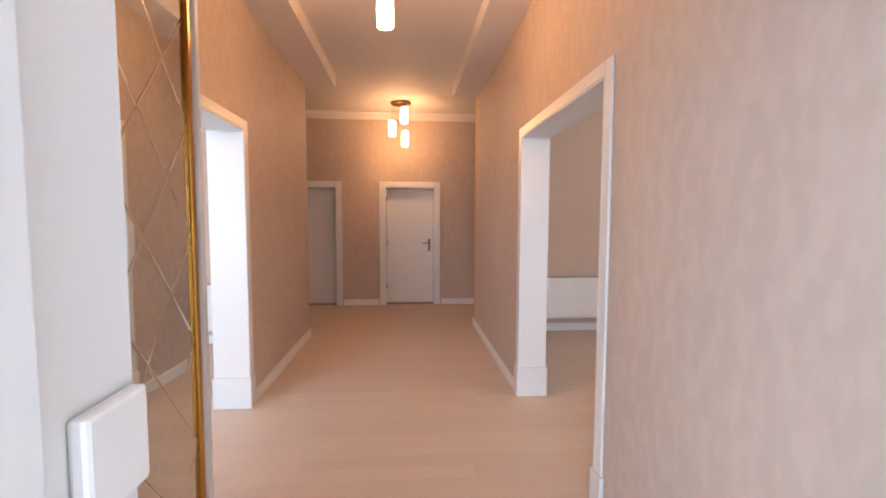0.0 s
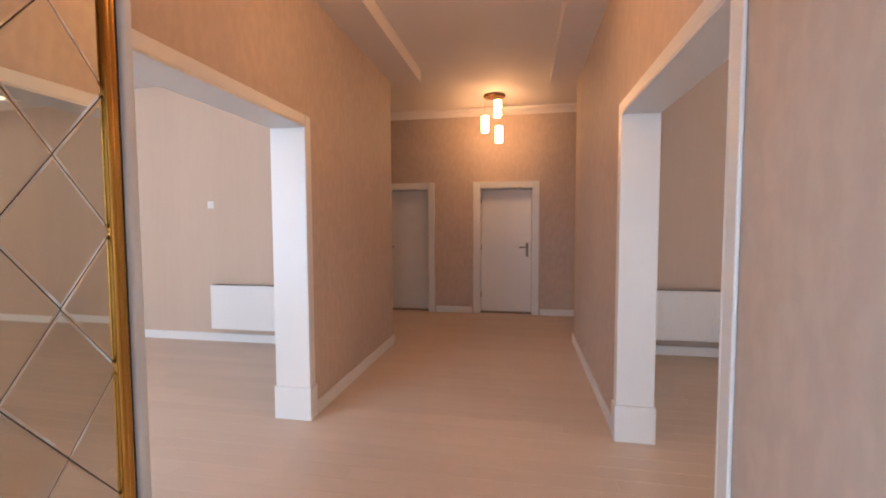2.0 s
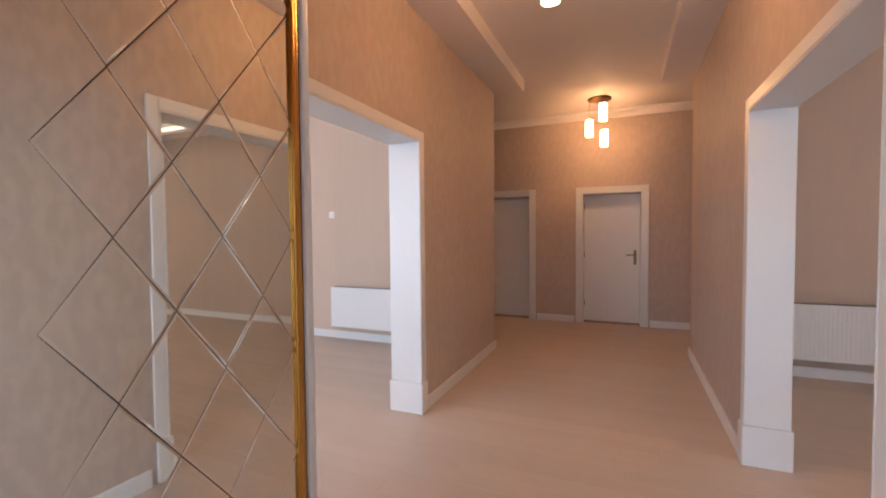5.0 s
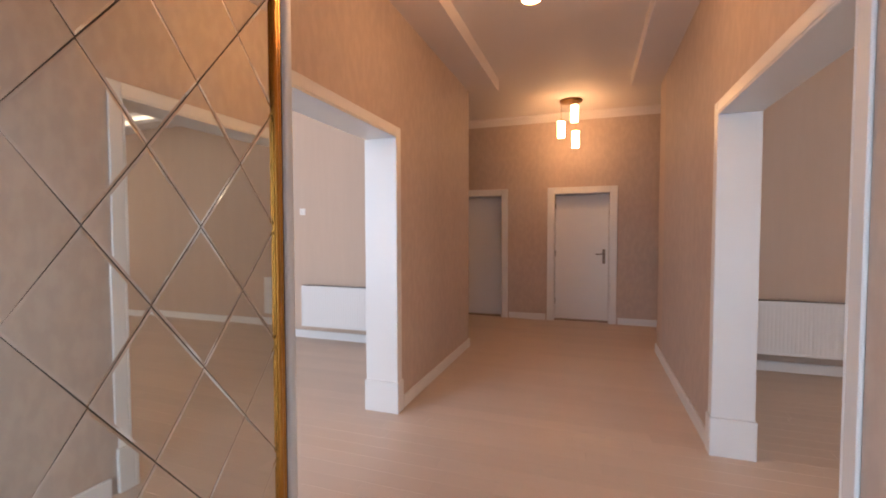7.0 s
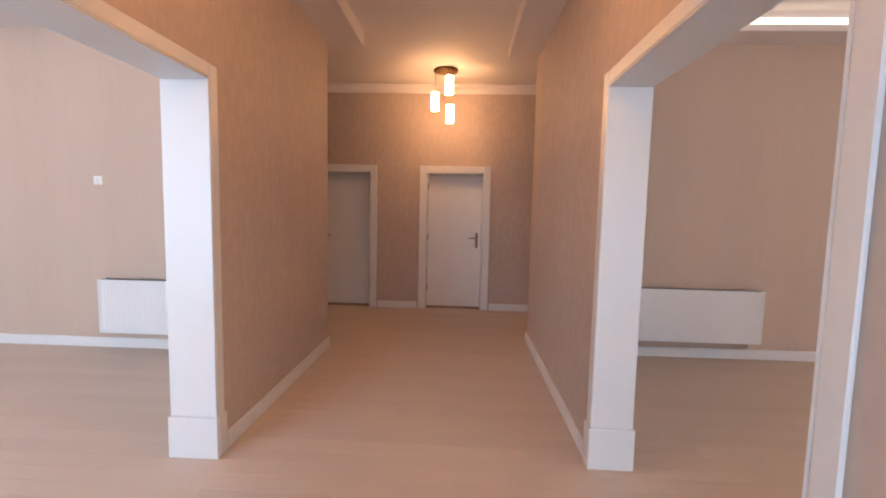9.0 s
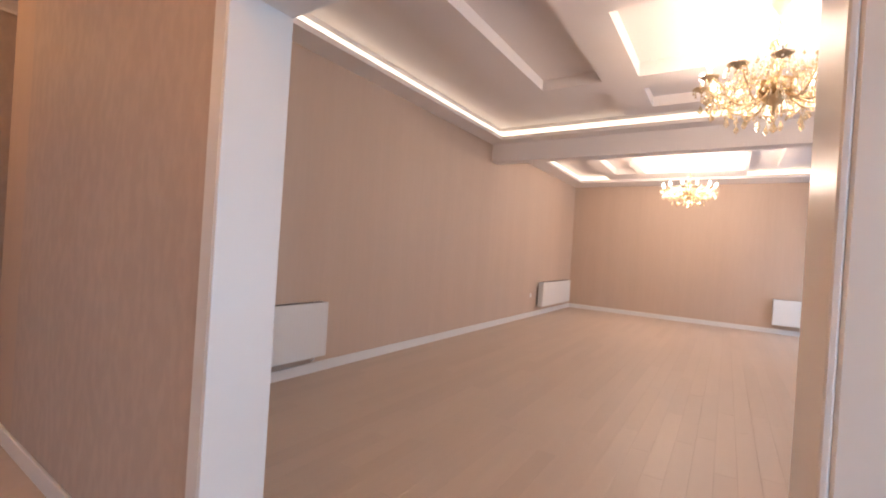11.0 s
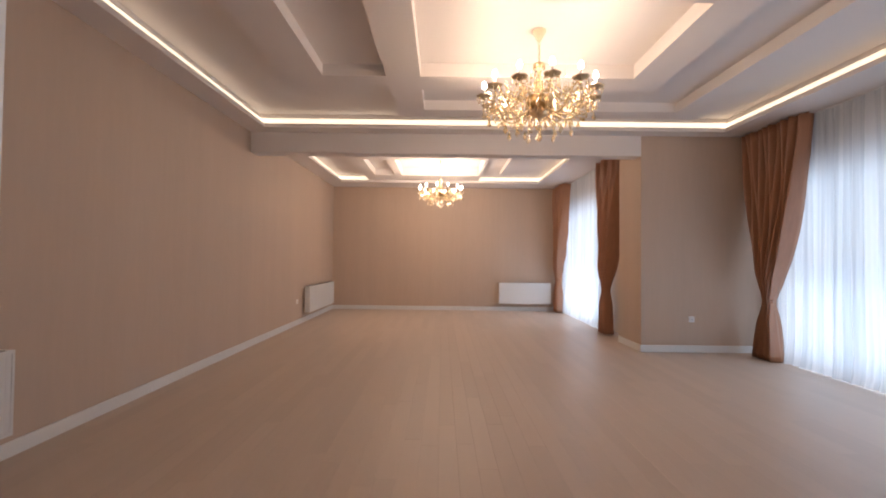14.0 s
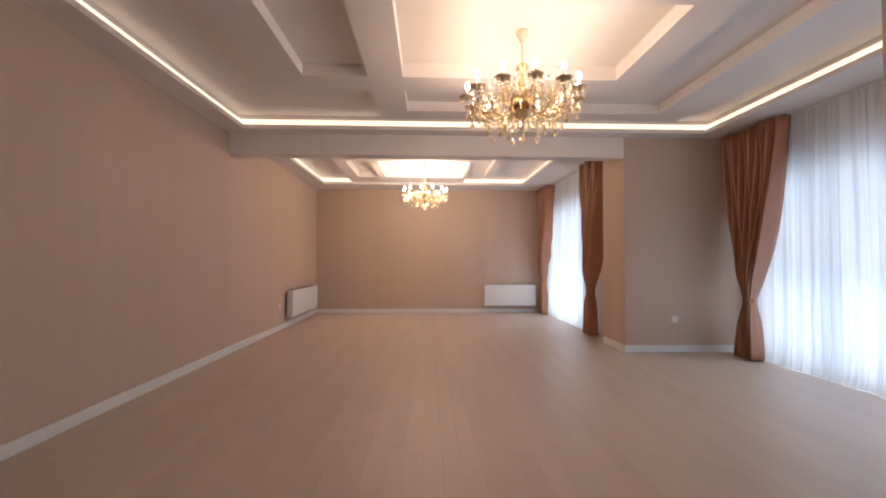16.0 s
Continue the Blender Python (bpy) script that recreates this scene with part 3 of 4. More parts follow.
    for za in (zhi, zlo - 0.04):
        bm = bmesh.new()
        box(bm, 0, 0.026, -0.245, 0.3565, za, za + 0.04, bevel=0.009, seg=3)
        part("gold_trim", bm, GOLD, e, "polished gold edge trim", True)
    part("gap_shade_strip", boxes((0, 0.012, 0.3955, 0.404, 0.0, 2.6)), DARK, e)
    return e


mirror_panel()
bm = bmesh.new()
box(bm, 0.52, 0.570, -2.002, -1.970, 0.0, 3.06, bevel=0.008, seg=3)
thing("trim_corner_bead", bm, GLOSS, "white rounded corner bead beside the mirror", "trim", kind="structure", smooth=True)


# ---- radiators ----
def radiator(m, length, label):
    """A ribbed panel radiator; its front looks along -y, its foot is at z 0 of the pose."""
    e = empty("radiator", m, label, "radiator", "white panel radiators")
    H, D = 0.52, 0.15
    bm = bmesh.new()
    n = int(length / 0.033)
    step = (length - 0.04) / n
    ys = []
    for k in range(n):
        x = -length / 2 + 0.02 + k * step
        ys += [(x, 0.0), (x + step * 0.55, 0.0), (x + step * 0.68, 0.0014), (x + step * 0.87, 0.0014)]
    ys.append((length / 2 - 0.02, 0.0))
    lo = [bm.verts.new((x, -D + d, 0.02)) for x, d in ys]
    hi = [bm.verts.new((x, -D + d, H - 0.02)) for x, d in ys]
    for i in range(len(ys) - 1):
        bm.faces.new((lo[i], lo[i + 1], hi[i + 1], hi[i]))
    part("front_panel", bm, GLOSS, e, "ribbed white enamel front")
    part("rim", boxes((-length / 2 + 0.004, length / 2 - 0.004, -D - 0.004, -D + 0.006, H - 0.021, H - 0.001),
                      (-length / 2 + 0.004, length / 2 - 0.004, -D - 0.004, -D + 0.006, 0.0, 0.021),
                      (-length / 2 + 0.004, -length / 2 + 0.021, -D - 0.004, -D + 0.006, 0.021, H - 0.021),
                      (length / 2 - 0.021, length / 2 - 0.004, -D - 0.004, -D + 0.006, 0.021, H - 0.021)), GLOSS, e)
    part("back_panel", boxes((-length / 2 + 0.02, length / 2 - 0.02, -0.055, -0.045, 0.02, H - 0.03)), GLOSS, e)
    for s in (-1, 1):
        x = s * (length / 2 - 0.003)
        part("side_cover", boxes((min(x, x - s * 0.004), max(x, x - s * 0.004), -D, -0.045, 0.0, H), bevel=0.001), GLOSS, e)
    bm = bmesh.new()
    box(bm, -length / 2 + 0.004, length / 2 - 0.004, -D, -0.045, H - 0.004, H)
    gr = part("top_grille", bm, GLOSS, e)
    bm = bmesh.new()
    k = -length / 2 + 0.03
    while k < length / 2 - 0.05:
        box(bm, k, k + 0.02, -D + 0.015, -0.06, H + 0.0002, H + 0.001)
        k += 0.03
    part("slots", bm, DARK, gr, "dark slots in the grille")
    for x in (-length * 0.35, length * 0.35):
        part("convector", boxes((x - length * 0.13, x + length * 0.13, -D + 0.03, -0.06, 0.03, H - 0.04)), CHROME, e, "grey steel fins inside")
        part("bracket", boxes((x - 0.015, x + 0.015, -0.045, 0.0, 0.08, H - 0.06)), GLOSS, e)
    bm = bmesh.new()
    tube(bm, [(length / 2 - 0.05, -0.045, 0.01), (length / 2 - 0.05, -0.045, -0.05), (length / 2 - 0.05, -0.02, -0.07), (length / 2 - 0.05, 0.0, -0.07)], 0.008, 8)
    part("pipe", bm, GLOSS, e, smooth=True)
    return e


radiator(pose(3.49, 2.06, 0.197), 1.68, "white ribbed panel radiator hung low on the living room wall")
radiator(pose(11.22, 2.06, 0.20), 1.90, "white panel radiator near the corner of the long wall")
radiator(pose(12.6, -2.80, 0.19, 0, 0, -90), 1.30, "white panel radiator on the end wall beside a curtain")
radiator(pose(-1.37, 1.75, 0.187), 1.50, "white ribbed panel radiator in the side room")


# ---- switches and sockets ----
def wall_plate(name, m, label, cat, socket):
    e = empty(name, m, label, cat)
    bm = bmesh.new()
    box(bm, -0.042, 0.042, -0.010, 0.0, -0.042, 0.042, bevel=0.003, seg=2)
    pl = part("plate", bm, PLASTIC, e)
    if socket:
        bm = bmesh.new()
        lathe(bm, [(0.026, 0), (0.024, -0.003), (0, -0.003)], 20)
        bmesh.ops.rotate(bm, verts=bm.verts, cent=(0, 0, 0), matrix=Euler((radians(-90), 0, 0)).to_matrix())
        bmesh.ops.translate(bm, verts=bm.verts, vec=(0, -0.0105, 0))
        part("well", bm, PLASTIC, pl)
        for x in (-0.0095, 0.0095):
            part("hole", boxes((x - 0.0025, x + 0.0025, -0.0145, -0.0125, -0.0025, 0.0025)), DARK, pl)
    else:
        bm = bmesh.new()
        box(bm, -0.028, 0.028, -0.014, -0.0095, -0.028, 0.028, bevel=0.002)
        part("rocker", bm, PLASTIC, pl)
        part("seam", boxes((-0.0005, 0.0005, -0.0145, -0.0139, -0.026, 0.026)), DARK, pl)
    return e


wall_plate("light_switch", pose(-2.19, 1.75, 1.66), "small white wall switch on beige wallpaper", "switch", False)
wall_plate("socket", pose(7.84, -4.29, 0.47, 0, 0, -90), "white wall socket low on the pier", "socket", True)
wall_plate("socket", pose(9.95, 2.06, 0.45), "white wall socket beside the radiator", "socket", True)


# ---- pendant lamps ----
def pendant(x, y, z, drops, label):
    e = empty("pendant_lamp", pose(x, y, z), label, "lamp", "hall pendant lamps")
    bm = bmesh.new()
    lathe(bm, [(0, 0), (0.15, 0), (0.155, -0.008), (0.15, -0.022), (0.11, -0.034), (0, -0.036)], 36)
    cn = part("canopy", bm, BRASS, e, "round antique brass ceiling plate", True)
    for px, py in ((0.06, 0.05), (-0.07, -0.04)):
        bm = bmesh.new()
        lathe(bm, [(0.012, -0.03), (0.012, -0.045), (0, -0.05)], 12, (px, py, 0))
        part("screw_cap", bm, BRASS, cn, smooth=True)
    for (px, py), d in zip(((-0.13, 0.0), (0.05, -0.09), (0.06, 0.09)), drops):
        bm = bmesh.new()
        tube(bm, [(px, py, -0.03), (px, py, -d + 0.02)], 0.003, 6)
        part("cord", bm, BRASS, e)
        bm = bmesh.new()
        lathe(bm, [(0.0, 0.035), (0.014, 0.035), (0.016, 0.012), (0.053, 0.008), (0.053, 0.0), (0, 0.0)], 20, (px, py, -d))
        part("lamp_cap", bm, BRASS, e, "brass shade holder", True)
        bm = bmesh.new()
        rnd = random.Random(int(d * 100))
        rings = []
        for k in range(10):
            zz = -d - 0.0005 - 0.215 * k / 9
            rings.append([bm.verts.new((px + (0.050 + rnd.uniform(-.0012, .0012)) * math.cos(2 * math.pi * i / 28),
                                        py + (0.050 + rnd.uniform(-.0012, .0012)) * math.sin(2 * math.pi * i / 28), zz)) for i in range(28)])
        for u, v in zip(rings, rings[1:]):
            for i in range(28):
                bm.faces.new((u[i], u[(i + 1) % 28], v[(i + 1) % 28], v[i]))
        sh = part("shade", bm, SHADE, e, "lit frosted glass cylinder", True)
        for k in range(4):
            an = math.pi / 4 + k * math.pi / 2
            cx, cy = px + 0.0535 * math.cos(an), py + 0.0535 * math.sin(an)
            bm = bmesh.new()
            tube(bm, [(cx, cy, -d - 0.002), (cx, cy, -d - 0.222)], 0.0032, 6)
            part("rod", bm, BRASS, sh)
        bm = bmesh.new()
        tube(bm, [(px + 0.0525 * math.cos(q), py + 0.0525 * math.sin(q), -d - 0.218) for q in [2 * math.pi * i / 20 for i in range(21)]], 0.003, 5)
        part("bottom_ring", bm, BRASS, sh, "thin brass ring")
    return e


pendant(1.12, 3.23, 3.2, (0.28, 0.10, 0.41), "lit three-light pendant with frosted glass cylinders on a brass plate")
pendant(1.21, -0.64, 3.2, (0.345, 0.07, 0.10), "lit three-light pendant with frosted glass cylinders on a brass plate")


# ---- chandeliers ----
def crystal(bm, x, y, z, r, h, n=6):
    """A faceted drop hanging from z."""
    top, bot = bm.verts.new((x, y, z)), bm.verts.new((x, y, z - h))
    mid = [bm.verts.new((x + r * math.cos(2 * math.pi * i / n), y + r * math.sin(2 * math.pi * i / n), z - h * 0.68)) for i in range(n)]
    for i in range(n):
        j = (i + 1) % n
        bm.faces.new((top, mid[i], mid[j]))
        bm.faces.new((bot, mid[j], mid[i]))


def bead(bm, x, y, z, r):
    bmesh.ops.create_icosphere(bm, subdivisions=1, radius=r, matrix=Matrix.Translation((x, y, z)))


def chandelier(x, y, ztop, size, drop, arms, label):
    """drop: from the ceiling down to the arm tips' level."""
    e = empty("chandelier", pose(x, y, ztop), label, "chandelier", "crystal chandeliers")
    s = size
    hub = -drop
    bm = bmesh.new()
    lathe(bm, [(0, 0), (0.058 * s, 0), (0.060 * s, -0.012), (0.05 * s, -0.03), (0.024 * s, -0.075), (0.014 * s, -0.10), (0, -0.105)], 28)
    part("canopy", bm, CREAM, e, "cream enamelled ceiling rose", True)
    bm = bmesh.new()
    k, z = 0, -0.10
    while z > hub + 0.33 * s:
        pts = [(0.011 * math.cos(t) * (k % 2), 0.011 * math.cos(t) * ((k + 1) % 2), z - 0.018 + 0.018 * math.sin(t)) for t in [i * math.pi / 4 for i in range(9)]]
        tube(bm, pts, 0.0025, 5)
        z -= 0.028
        k += 1
    part("chain", bm, GILT, e)
    bm = bmesh.new()
    prof = [(0, .34), (.05, .33), (.055, .31), (.02, .28), (.018, .22), (.035, .19), (.05, .15), (.03, .11), (.02, .06), (.028, .02),
            (.06, .0), (.085, -.04), (.09, -.075), (.085, -.11), (.05, -.14), (.02, -.16), (.012, -.20), (0, -.22)]
    lathe(bm, [(r * s, hub + z * s) for r, z in prof], 28)
    part("column", bm, GILT, e, "turned gilt column with a dark bowl", True)
    bm = bmesh.new()
    lathe(bm, [(0, -0.015), (0.112, -0.015), (0.12, -0.03), (0.118, -0.11), (0.10, -0.135), (0, -0.14)], 28, (0, 0, 0))
    bmesh.ops.scale(bm, vec=(s, s, s), verts=bm.verts)
    bmesh.ops.translate(bm, vec=(0, 0, hub + 0.045 * s), verts=bm.verts)
    part("bowl", bm, BRASS, e, "dark antique brass bowl", True)

    R = 0.50 * s
    rnd = random.Random(11)
    # meshes of one arm, shared by all
    bm = bmesh.new()
    pts = []
    for i in range(15):
        u = i / 14
        pts.append((0.08 * s + (R - 0.08 * s) * u, 0, (-0.06 - 0.10 * math.sin(math.pi * min(1, u * 1.25)) + 0.10 * max(0, u - 0.55) / 0.45) * s))
    tube(bm, pts, 0.0085 * s, 8, 0.75)
    for i, (dx, sgn) in enumerate(((0.18, 1), (0.30, -1), (0.38, 1))):
        cx = 0.08 * s + dx * s
        tube(bm, [(cx + 0.035 * s * math.cos(t), 0, (-0.09 + 0.03 * sgn) * s + 0.03 * s * math.sin(t)) for t in [k * 0.55 for k in range(10)]], 0.004 * s, 5)
    arm_me = mesh_of("arm", bm, GILT, True)
    bm = bmesh.new()
    lathe(bm, [(0, -.028), (.012, -.028), (.018, -.014), (.05, -.006), (.070, .006), (.064, .007), (.02, .002), (0, .002)], 18)
    for v in bm.verts:
        if math.hypot(v.co.x, v.co.y) > .045:
            an = math.atan2(v.co.y, v.co.x)
            v.co.z += .004 * math.cos(6 * an)
    bmesh.ops.scale(bm, vec=(s, s, s), verts=bm.verts)
    pan_me = mesh_of("drip_pan", bm, PAN, True)
    bm = bmesh.new()
    lathe(bm, [(0, 0), (.013, 0), (.013, .065), (.010, .07), (0, .07)], 12)
    bmesh.ops.scale(bm, vec=(s, s, s), verts=bm.verts)
    candle_me = mesh_of("candle", bm, PLASTIC, True)
    bm = bmesh.new()
    lathe(bm, [(0, .068), (.012, .072), (.020, .084), (.022, .098), (.017, .116), (.008, .134), (0, .140)], 14)
    bmesh.ops.scale(bm, vec=(s, s, s), verts=bm.verts)
    bulb_me = mesh_of("bulb", bm, BULB, True)
    bm = bmesh.new()
    for k in range(8):
        an = k * math.pi / 4
        px, py = .058 * s * math.cos(an), .058 * s * math.sin(an)
        bead(bm, px, py, 0.0, .006 * s)
        crystal(bm, px, py, -.008 * s, .009 * s, (.05 if k % 2 else .035) * s, 5)
    fringe_me = mesh_of("crystal_fringe", bm, CRYSTAL)
    bm = bmesh.new()
    for k in range(5):
        bead(bm, 0, 0, -.03 * s - k * .018 * s, .0075 * s)
    crystal(bm, 0, 0, -.12 * s, .022 * s, .085 * s, 6)
    drop_me = mesh_of("crystal_drop", bm, CRYSTAL)
    for ring, (n, rad, dz, turn0) in enumerate(arms):
        for k in range(n):
            an = turn0 + 2 * math.pi * k / n
            ao = new("arm", arm_me)
            ao.parent = e
            f = rad / R
            ao.matrix_local = pose(0, 0, hub + dz * s, 0, 0, math.degrees(an)) @ Matrix.Diagonal((f, 1, 1, 1))
            tip = Matrix.Translation((rad, 0, 0.035 * s))
            inv = Matrix.Diagonal((1 / f, 1, 1, 1))
            for nm, me in (("drip_pan", pan_me), ("candle", candle_me), ("bulb", bulb_me), ("crystal_fringe", fringe_me), ("crystal_drop", drop_me)):
                o = new(nm, me)
                o.parent = ao
                o.matrix_local = inv @ tip
                if nm == "crystal_fringe":
                    o["kind"] = "stuff"
    # strings of beads from the crown to the arms and swags between the arms
    n0, r0 = arms[0][0], arms[0][1]
    for k in range(n0):
        an = arms[0][3] + 2 * math.pi * k / n0
        bm = bmesh.new()
        for i in range(13):
            u = i / 12
            rr = (0.05 + (0.36 - 0.05) * u) * s
            zz = hub + (0.29 * (1 - u) + 0.0 * u - 0.13 * math.sin(math.pi * u)) * s
            bead(bm, rr * math.cos(an), rr * math.sin(an), zz, 0.0085 * s)
        part("crystal_string", bm, CRYSTAL, e, "string of amber beads")["kind"] = "stuff"
        bm = bmesh.new()
        a2 = an + 2 * math.pi / n0
        for i in range(11):
            u = i / 10
            aa = an + (a2 - an) * u
            bead(bm, r0 * 0.93 * math.cos(aa), r0 * 0.93 * math.sin(aa), hub + (0.03 - 0.11 * math.sin(math.pi * u)) * s, 0.0085 * s)
            if i in (3, 5, 7):
                crystal(bm, r0 * .93 * math.cos(aa), r0 * .93 * math.sin(aa), hub + (0.02 - 0.11 * math.sin(math.pi * u)) * s, .012 * s, .055 * s, 5)
        part("crystal_swag", bm, CRYSTAL, e, "swag of amber crystals")["kind"] = "stuff"
        bm = bmesh.new()
        for i in range(34):
            rr = rnd.uniform(0.12, 0.48) * s
            aa = an + rnd.uniform(-.3, .3)
            z1 = hub + (rnd.uniform(-0.10, 0.12) - 0.05 * (rr / s)) * s
            bead(bm, rr * math.cos(aa), rr * math.sin(aa), z1 + .008 * s, .006 * s)
            crystal(bm, rr * math.cos(aa), rr * math.sin(aa), z1, .012 * s, .05 * s, 5)
        part("crystal_cluster", bm, CRYSTAL, e, "cluster of amber crystal drops")["kind"] = "stuff"
    for k in range(16):
        an = 2 * math.pi * k / 16 + .1
        rr = (0.19 if k % 2 else 0.30) * s
        px, py = rr * math.cos(an), rr * math.sin(an)
        bm = bmesh.new()
        top = hub - 0.10 * s
        for i in range(6):
            bead(bm, px, py, top - i * .018 * s, .007 * s)
        crystal(bm, px, py, top - .11 * s, .024 * s, .10 * s, 6)
        part("crystal_drop", bm, CRYSTAL, e, "long amber crystal pendant")
    bm = bmesh.new()
    bead(bm, 0, 0, hub - .24 * s, .03 * s)
    crystal(bm, 0, 0, hub - .27 * s, .03 * s, .1 * s, 8)
    part("finial", bm, CRYSTAL, e)
    return e


chandelier(5.45, -1.56, 3.34, 1.0, 0.63, [(12, 0.485, 0.0, -0.01)],
           "lit gilt chandelier with candle bulbs and amber crystal drops")
chandelier(10.40, -0.67, 3.34, 0.84, 0.71, [(12, 0.43, 0.0, 0.35)],
           "smaller lit gilt chandelier with candle bulbs and crystal drops")


# ---- windows, sheers and curtains ----
def window(name, x0, x1, y, z0, z1, n, label, m=None):
    e = empty(name, m or pose(x0, y, z0), label, "window", kind="structure")
    w, h = x1 - x0, z1 - z0
    part("window_frame", boxes((0, w, -0.16, -0.10, 0, 0.07), (0, w, -0.16, -0.10, h - 0.07, h), (0, 0.07, -0.16, -0.10, 0.07, h - 0.07),
                                    (w - 0.07, w, -0.16, -0.10, 0.07, h - 0.07), bevel=0.004), GLOSS, e, "white plastic window frame")
    for k in range(1, n):
        c = w * k / n
        part("mullion", boxes((c - 0.05, c + 0.05, -0.165, -0.095, 0.07, h - 0.07), bevel=0.004), GLOSS, e)
    for k in range(n):
        a, b2 = w * k / n + 0.05, w * (k + 1) / n - 0.05
        g = part("pane", boxes((a, b2, -0.135, -0.125, 0.07, h - 0.07)), GLASS, e, "clear window glass")
        g.visible_shadow = False
    part("window_sill", boxes((0, w, -0.10, 0.0, 0.001, 0.02), bevel=0.004), GLOSS, e)
    return e


window("window_1", 3.0, 7.4, -5.35, 0.06, 2.50, 4, "tall white framed window behind sheer curtain")
window("window_2", 9.95, 12.2, -3.9, 0.06, 2.50, 2, "tall white framed window behind sheer curtain")
window("window_3", -5.0, -1.0, -4.4, 0.3, 2.75, 4, "wide white framed window of the side room")
# unseen window, added only to admit the side light onto the right wall
window("window_5_added", 0, 0.8, 0, 0.3, 2.4, 1, "unseen lobby side window added to let light onto the right hall wall", pose(0, -4.7, 0.3, 0, 0, -90))
window("window_4", 0.3, 1.95, -5.35, 0.7, 2.75, 2, "white framed window of the entrance lobby")


def sheer(x0, x1, y, top, label, seed):
    rnd = random.Random(seed)
    e = empty("sheer_curtain", pose(x0, y, 0), label, "curtain", "white sheer curtains")
    bm = bmesh.new()
    xs, x = [], 0.0
    w = x1 - x0
    ph = 0
    pitch = rnd.uniform(0.10, 0.16)
    amp = 0.04
    while x < w:
        xs.append((x, ph, amp))
        x += 0.011
        ph += 2 * math.pi * 0.011 / pitch
        if ph > 2 * math.pi:
            ph -= 2 * math.pi
            pitch, amp = rnd.uniform(0.09, 0.20), rnd.uniform(0.026, 0.05)
    zs = [0.012, 0.03, 0.10, 0.3, 0.8, 1.4, 2.0, 2.6, top]
    rows = []
    for z in zs:
        f = 0.55 + 0.45 * (1 - z / top)
        sp = 0.05 * max(0, 1 - z / 0.25) ** 2
        rows.append([bm.verts.new((a + 0.006 * math.sin(3 * a + 2 * z), f * m * (2 * abs(math.sin(p / 2)) ** 0.6 - 1 + 0.2 * math.sin(2 * p + 0.8)) + 0.01 * math.sin(5 * a + z) + sp * (0.4 + 0.6 * math.sin(2.3 * a) ** 2), z)) for a, p, m in xs])
    for u, v in zip(rows, rows[1:]):
        for i in range(len(u) - 1):
            bm.faces.new((u[i], u[i + 1], v[i + 1], v[i]))
    part("fabric", bm, SHEER, e, "thin white voile in upright folds", True)
    part("curtain_track", boxes((0, w, -0.02, 0.01, top, top + 0.018)), GLOSS, e)
    return e


sheer(2.5, 7.45, -5.17, 3.08, "floor-length white sheer curtain over the large window", 4)
sheer(9.48, 12.3, -3.72, 3.08, "floor-length white sheer curtain over the far window", 9)


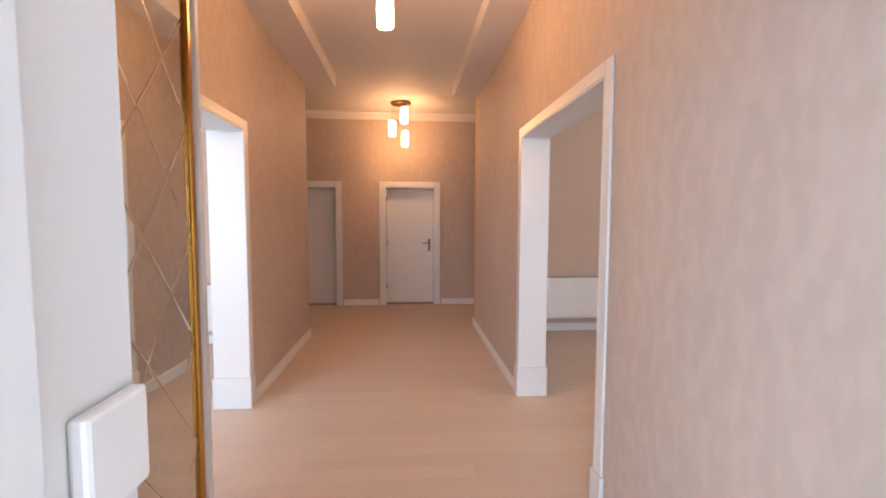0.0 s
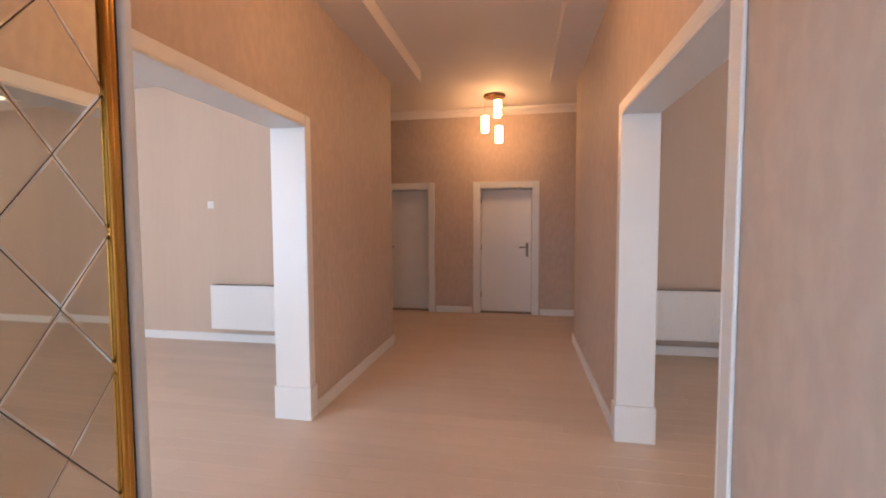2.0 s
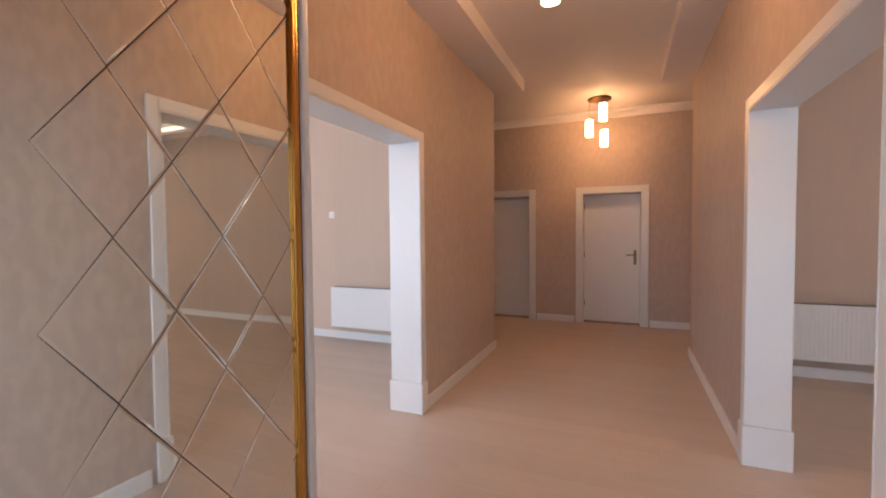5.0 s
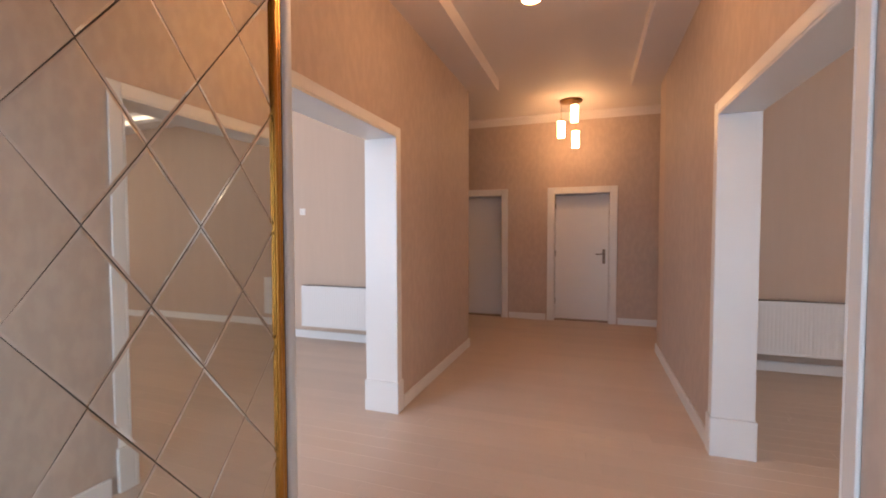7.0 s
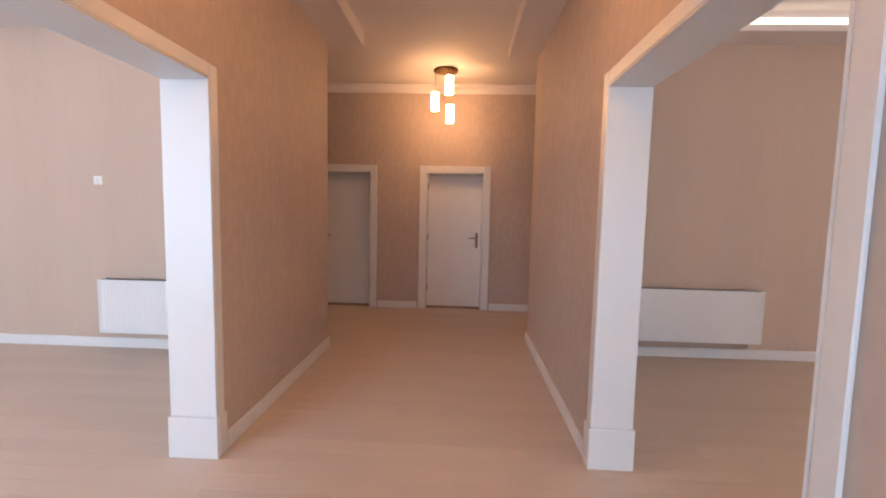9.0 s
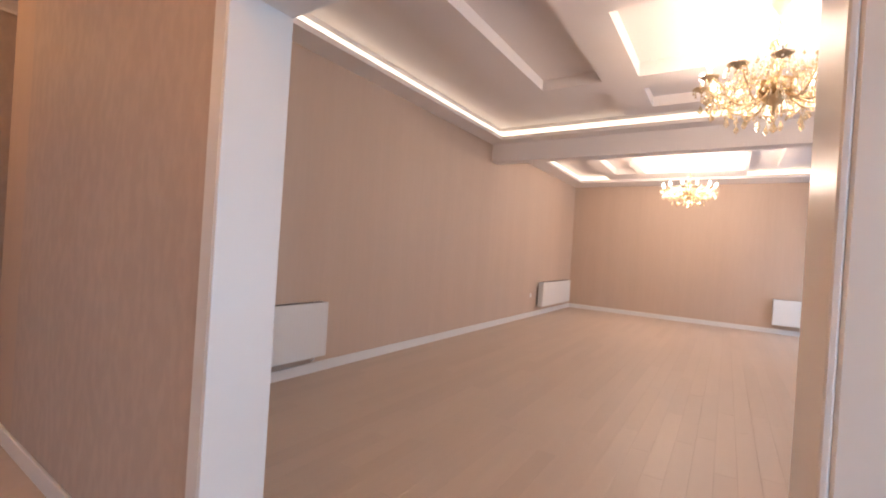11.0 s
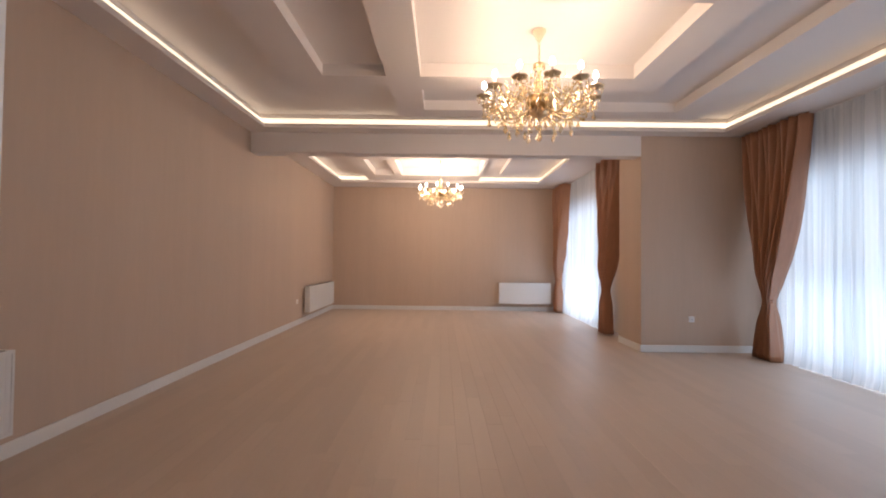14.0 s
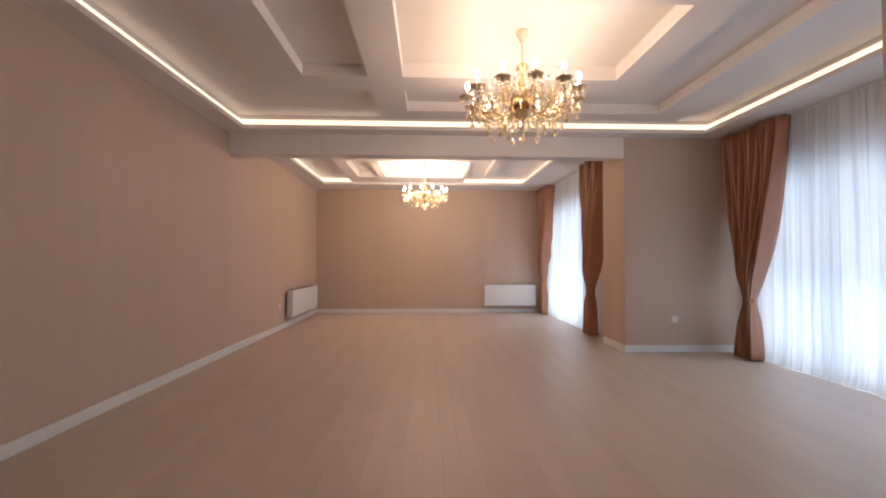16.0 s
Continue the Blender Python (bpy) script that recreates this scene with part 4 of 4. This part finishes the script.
def drape(x, y, top, half_top, waist_x, half_waist, base_x, half_base, zw, label, folds=9, seed=1, wall=1):
    """A curtain gathered at zw by a tie-back; widths are half widths about the given x. It falls straight on its wall side."""
    rnd = random.Random(seed)
    e = empty("curtain", pose(x, y, 0), label, "curtain", "brown tied-back curtains")
    bm = bmesh.new()
    n, rows = folds * 14, []
    phase = [rnd.uniform(-.5, .5) for _ in range(folds + 1)]
    zs = [0.012] + [0.012 + (zw - 0.012) * k / 9 for k in range(1, 10)] + [zw + (top - zw) * k / 22 for k in range(1, 23)]
    for z in zs:
        if z >= zw:
            u = (z - zw) / (top - zw)
            k, straight = 1 - (1 - u) ** 1.7, 1 - (1 - u) ** 1.1
            a = waist_x + wall * half_waist + (x + wall * half_top - waist_x - wall * half_waist) * straight
            b = waist_x - wall * half_waist + (x - wall * half_top - waist_x + wall * half_waist) * k
            cx, hw = (a + b) / 2, abs(a - b) / 2
            dep = 0.11 + 0.012 * (1 - u)
        else:
            u = 1 - z / zw
            k = u ** 0.85
            cx = waist_x + (base_x - waist_x) * k
            hw = half_waist + (half_base - half_waist) * k
            dep = 0.085
        row = []
        for i in range(n + 1):
            t = i / n
            q = t * folds
            ph = phase[int(q)] * (1 - q % 1) + phase[min(folds, int(q) + 1)] * (q % 1)
            wv = 2 * abs(math.sin(math.pi * q + 0.5 * ph)) ** 1.15 - 1
            pinch = 1 - 0.5 * math.exp(-((z - zw) / 0.2) ** 2)
            row.append(bm.verts.new((cx - x + (2 * t - 1) * hw, dep * pinch * (wv + 0.2 * math.sin(4.1 * q + 3 * z)), z)))
        rows.append(row)
    for u, v in zip(rows, rows[1:]):
        for i in range(n):
            bm.faces.new((u[i], u[i + 1], v[i + 1], v[i]))
    f = part("fabric", bm, BROWN, e, "heavy brown satin in deep folds", True)
    so = f.modifiers.new("thick", "SOLIDIFY")
    so.thickness = 0.004
    bm = bmesh.new()
    ring = []
    for i in range(25):
        a = 2 * math.pi * i / 24
        ring.append((waist_x - x + (half_waist + 0.012) * math.cos(a), 0.042 * math.sin(a), zw + 0.02 * math.cos(a)))
    lo = [bm.verts.new((px, py, pz - 0.022)) for px, py, pz in ring[:-1]]
    hi = [bm.verts.new((px, py, pz + 0.022)) for px, py, pz in ring[:-1]]
    for i in range(24):
        bm.faces.new((lo[i], lo[(i + 1) % 24], hi[(i + 1) % 24], hi[i]))
    tb = part("tieback", bm, BROWN, e, "brown satin tie band", True)
    so = tb.modifiers.new("thick", "SOLIDIFY")
    so.thickness = 0.005
    part("header_tape", boxes((-half_top, half_top, -0.01, 0.01, top, top + 0.015)), BROWN, e)
    return e


drape(7.27, -5.05, 3.08, 0.54, 7.37, 0.058, 7.39, 0.185, 0.80, "brown satin curtain tied back beside the large window", 10, 2)
drape(9.08, -3.64, 3.08, 0.50, 9.32, 0.06, 9.35, 0.17, 0.82, "brown satin curtain tied back beside the far window", 8, 5, -1)
drape(12.1, -3.60, 3.08, 0.44, 12.35, 0.07, 12.32, 0.2, 0.84, "brown satin curtain tied back in the far corner", 8, 7)
drape(2.80, -5.05, 3.08, 0.40, 2.62, 0.115, 2.6, 0.20, 0.87, "brown satin curtain tied back beside the large window", 9, 3, -1)

# ground outside
thing("ground", boxes((-400, 400, -400, 400, -0.6, -0.3)), OUTSIDE, "pale paved ground outside the windows", "ground", kind="structure")

# ---- floor boards ----
def board_mesh(name, length, width):
    bm = bmesh.new()
    box(bm, 0, length, 0, width, -0.008, 0.0)
    top = [e for e in bm.edges if all(v.co.z > -0.001 for v in e.verts)]
    bmesh.ops.bevel(bm, geom=top, offset=0.0008, segments=1, affect="EDGES")
    return mesh_of(name, bm, FLOOR)


BW, BL, GAP = 0.125, 1.38, 0.0008
floor_ob = bpy.data.objects["floor"]
rng = random.Random(5)
rest = bmesh.new()
full = board_mesh("board", BL - GAP, BW - GAP)
near = 0
y = -5.58
while y < 4.1:
    x = -6.4 - rng.random() * BL
    while x < 12.65:
        xa, xb = max(x, -6.4), min(x + BL, 12.61)
        close = -0.9 < y + BW / 2 < 1.2 and x > -1.0 and x + BL < 9.3 or (-2.2 < y < -0.9 and x > -0.6 and x + BL < 6.5)
        if close and near < 300:
            ob = new("plank", full)
            ob.parent = floor_ob
            ob.location = (x, y, 0)
            near += 1
        elif xb - xa > 0.02:
            box(rest, xa, xb - GAP, y, y + BW - GAP, -0.008, 0.0)
        x += BL
    y += BW
me = mesh_of("planks", rest, FLOOR)
ob = new("planks", me)
ob.parent = floor_ob
tagged(ob, "pale ash laminate boards", kind="stuff")
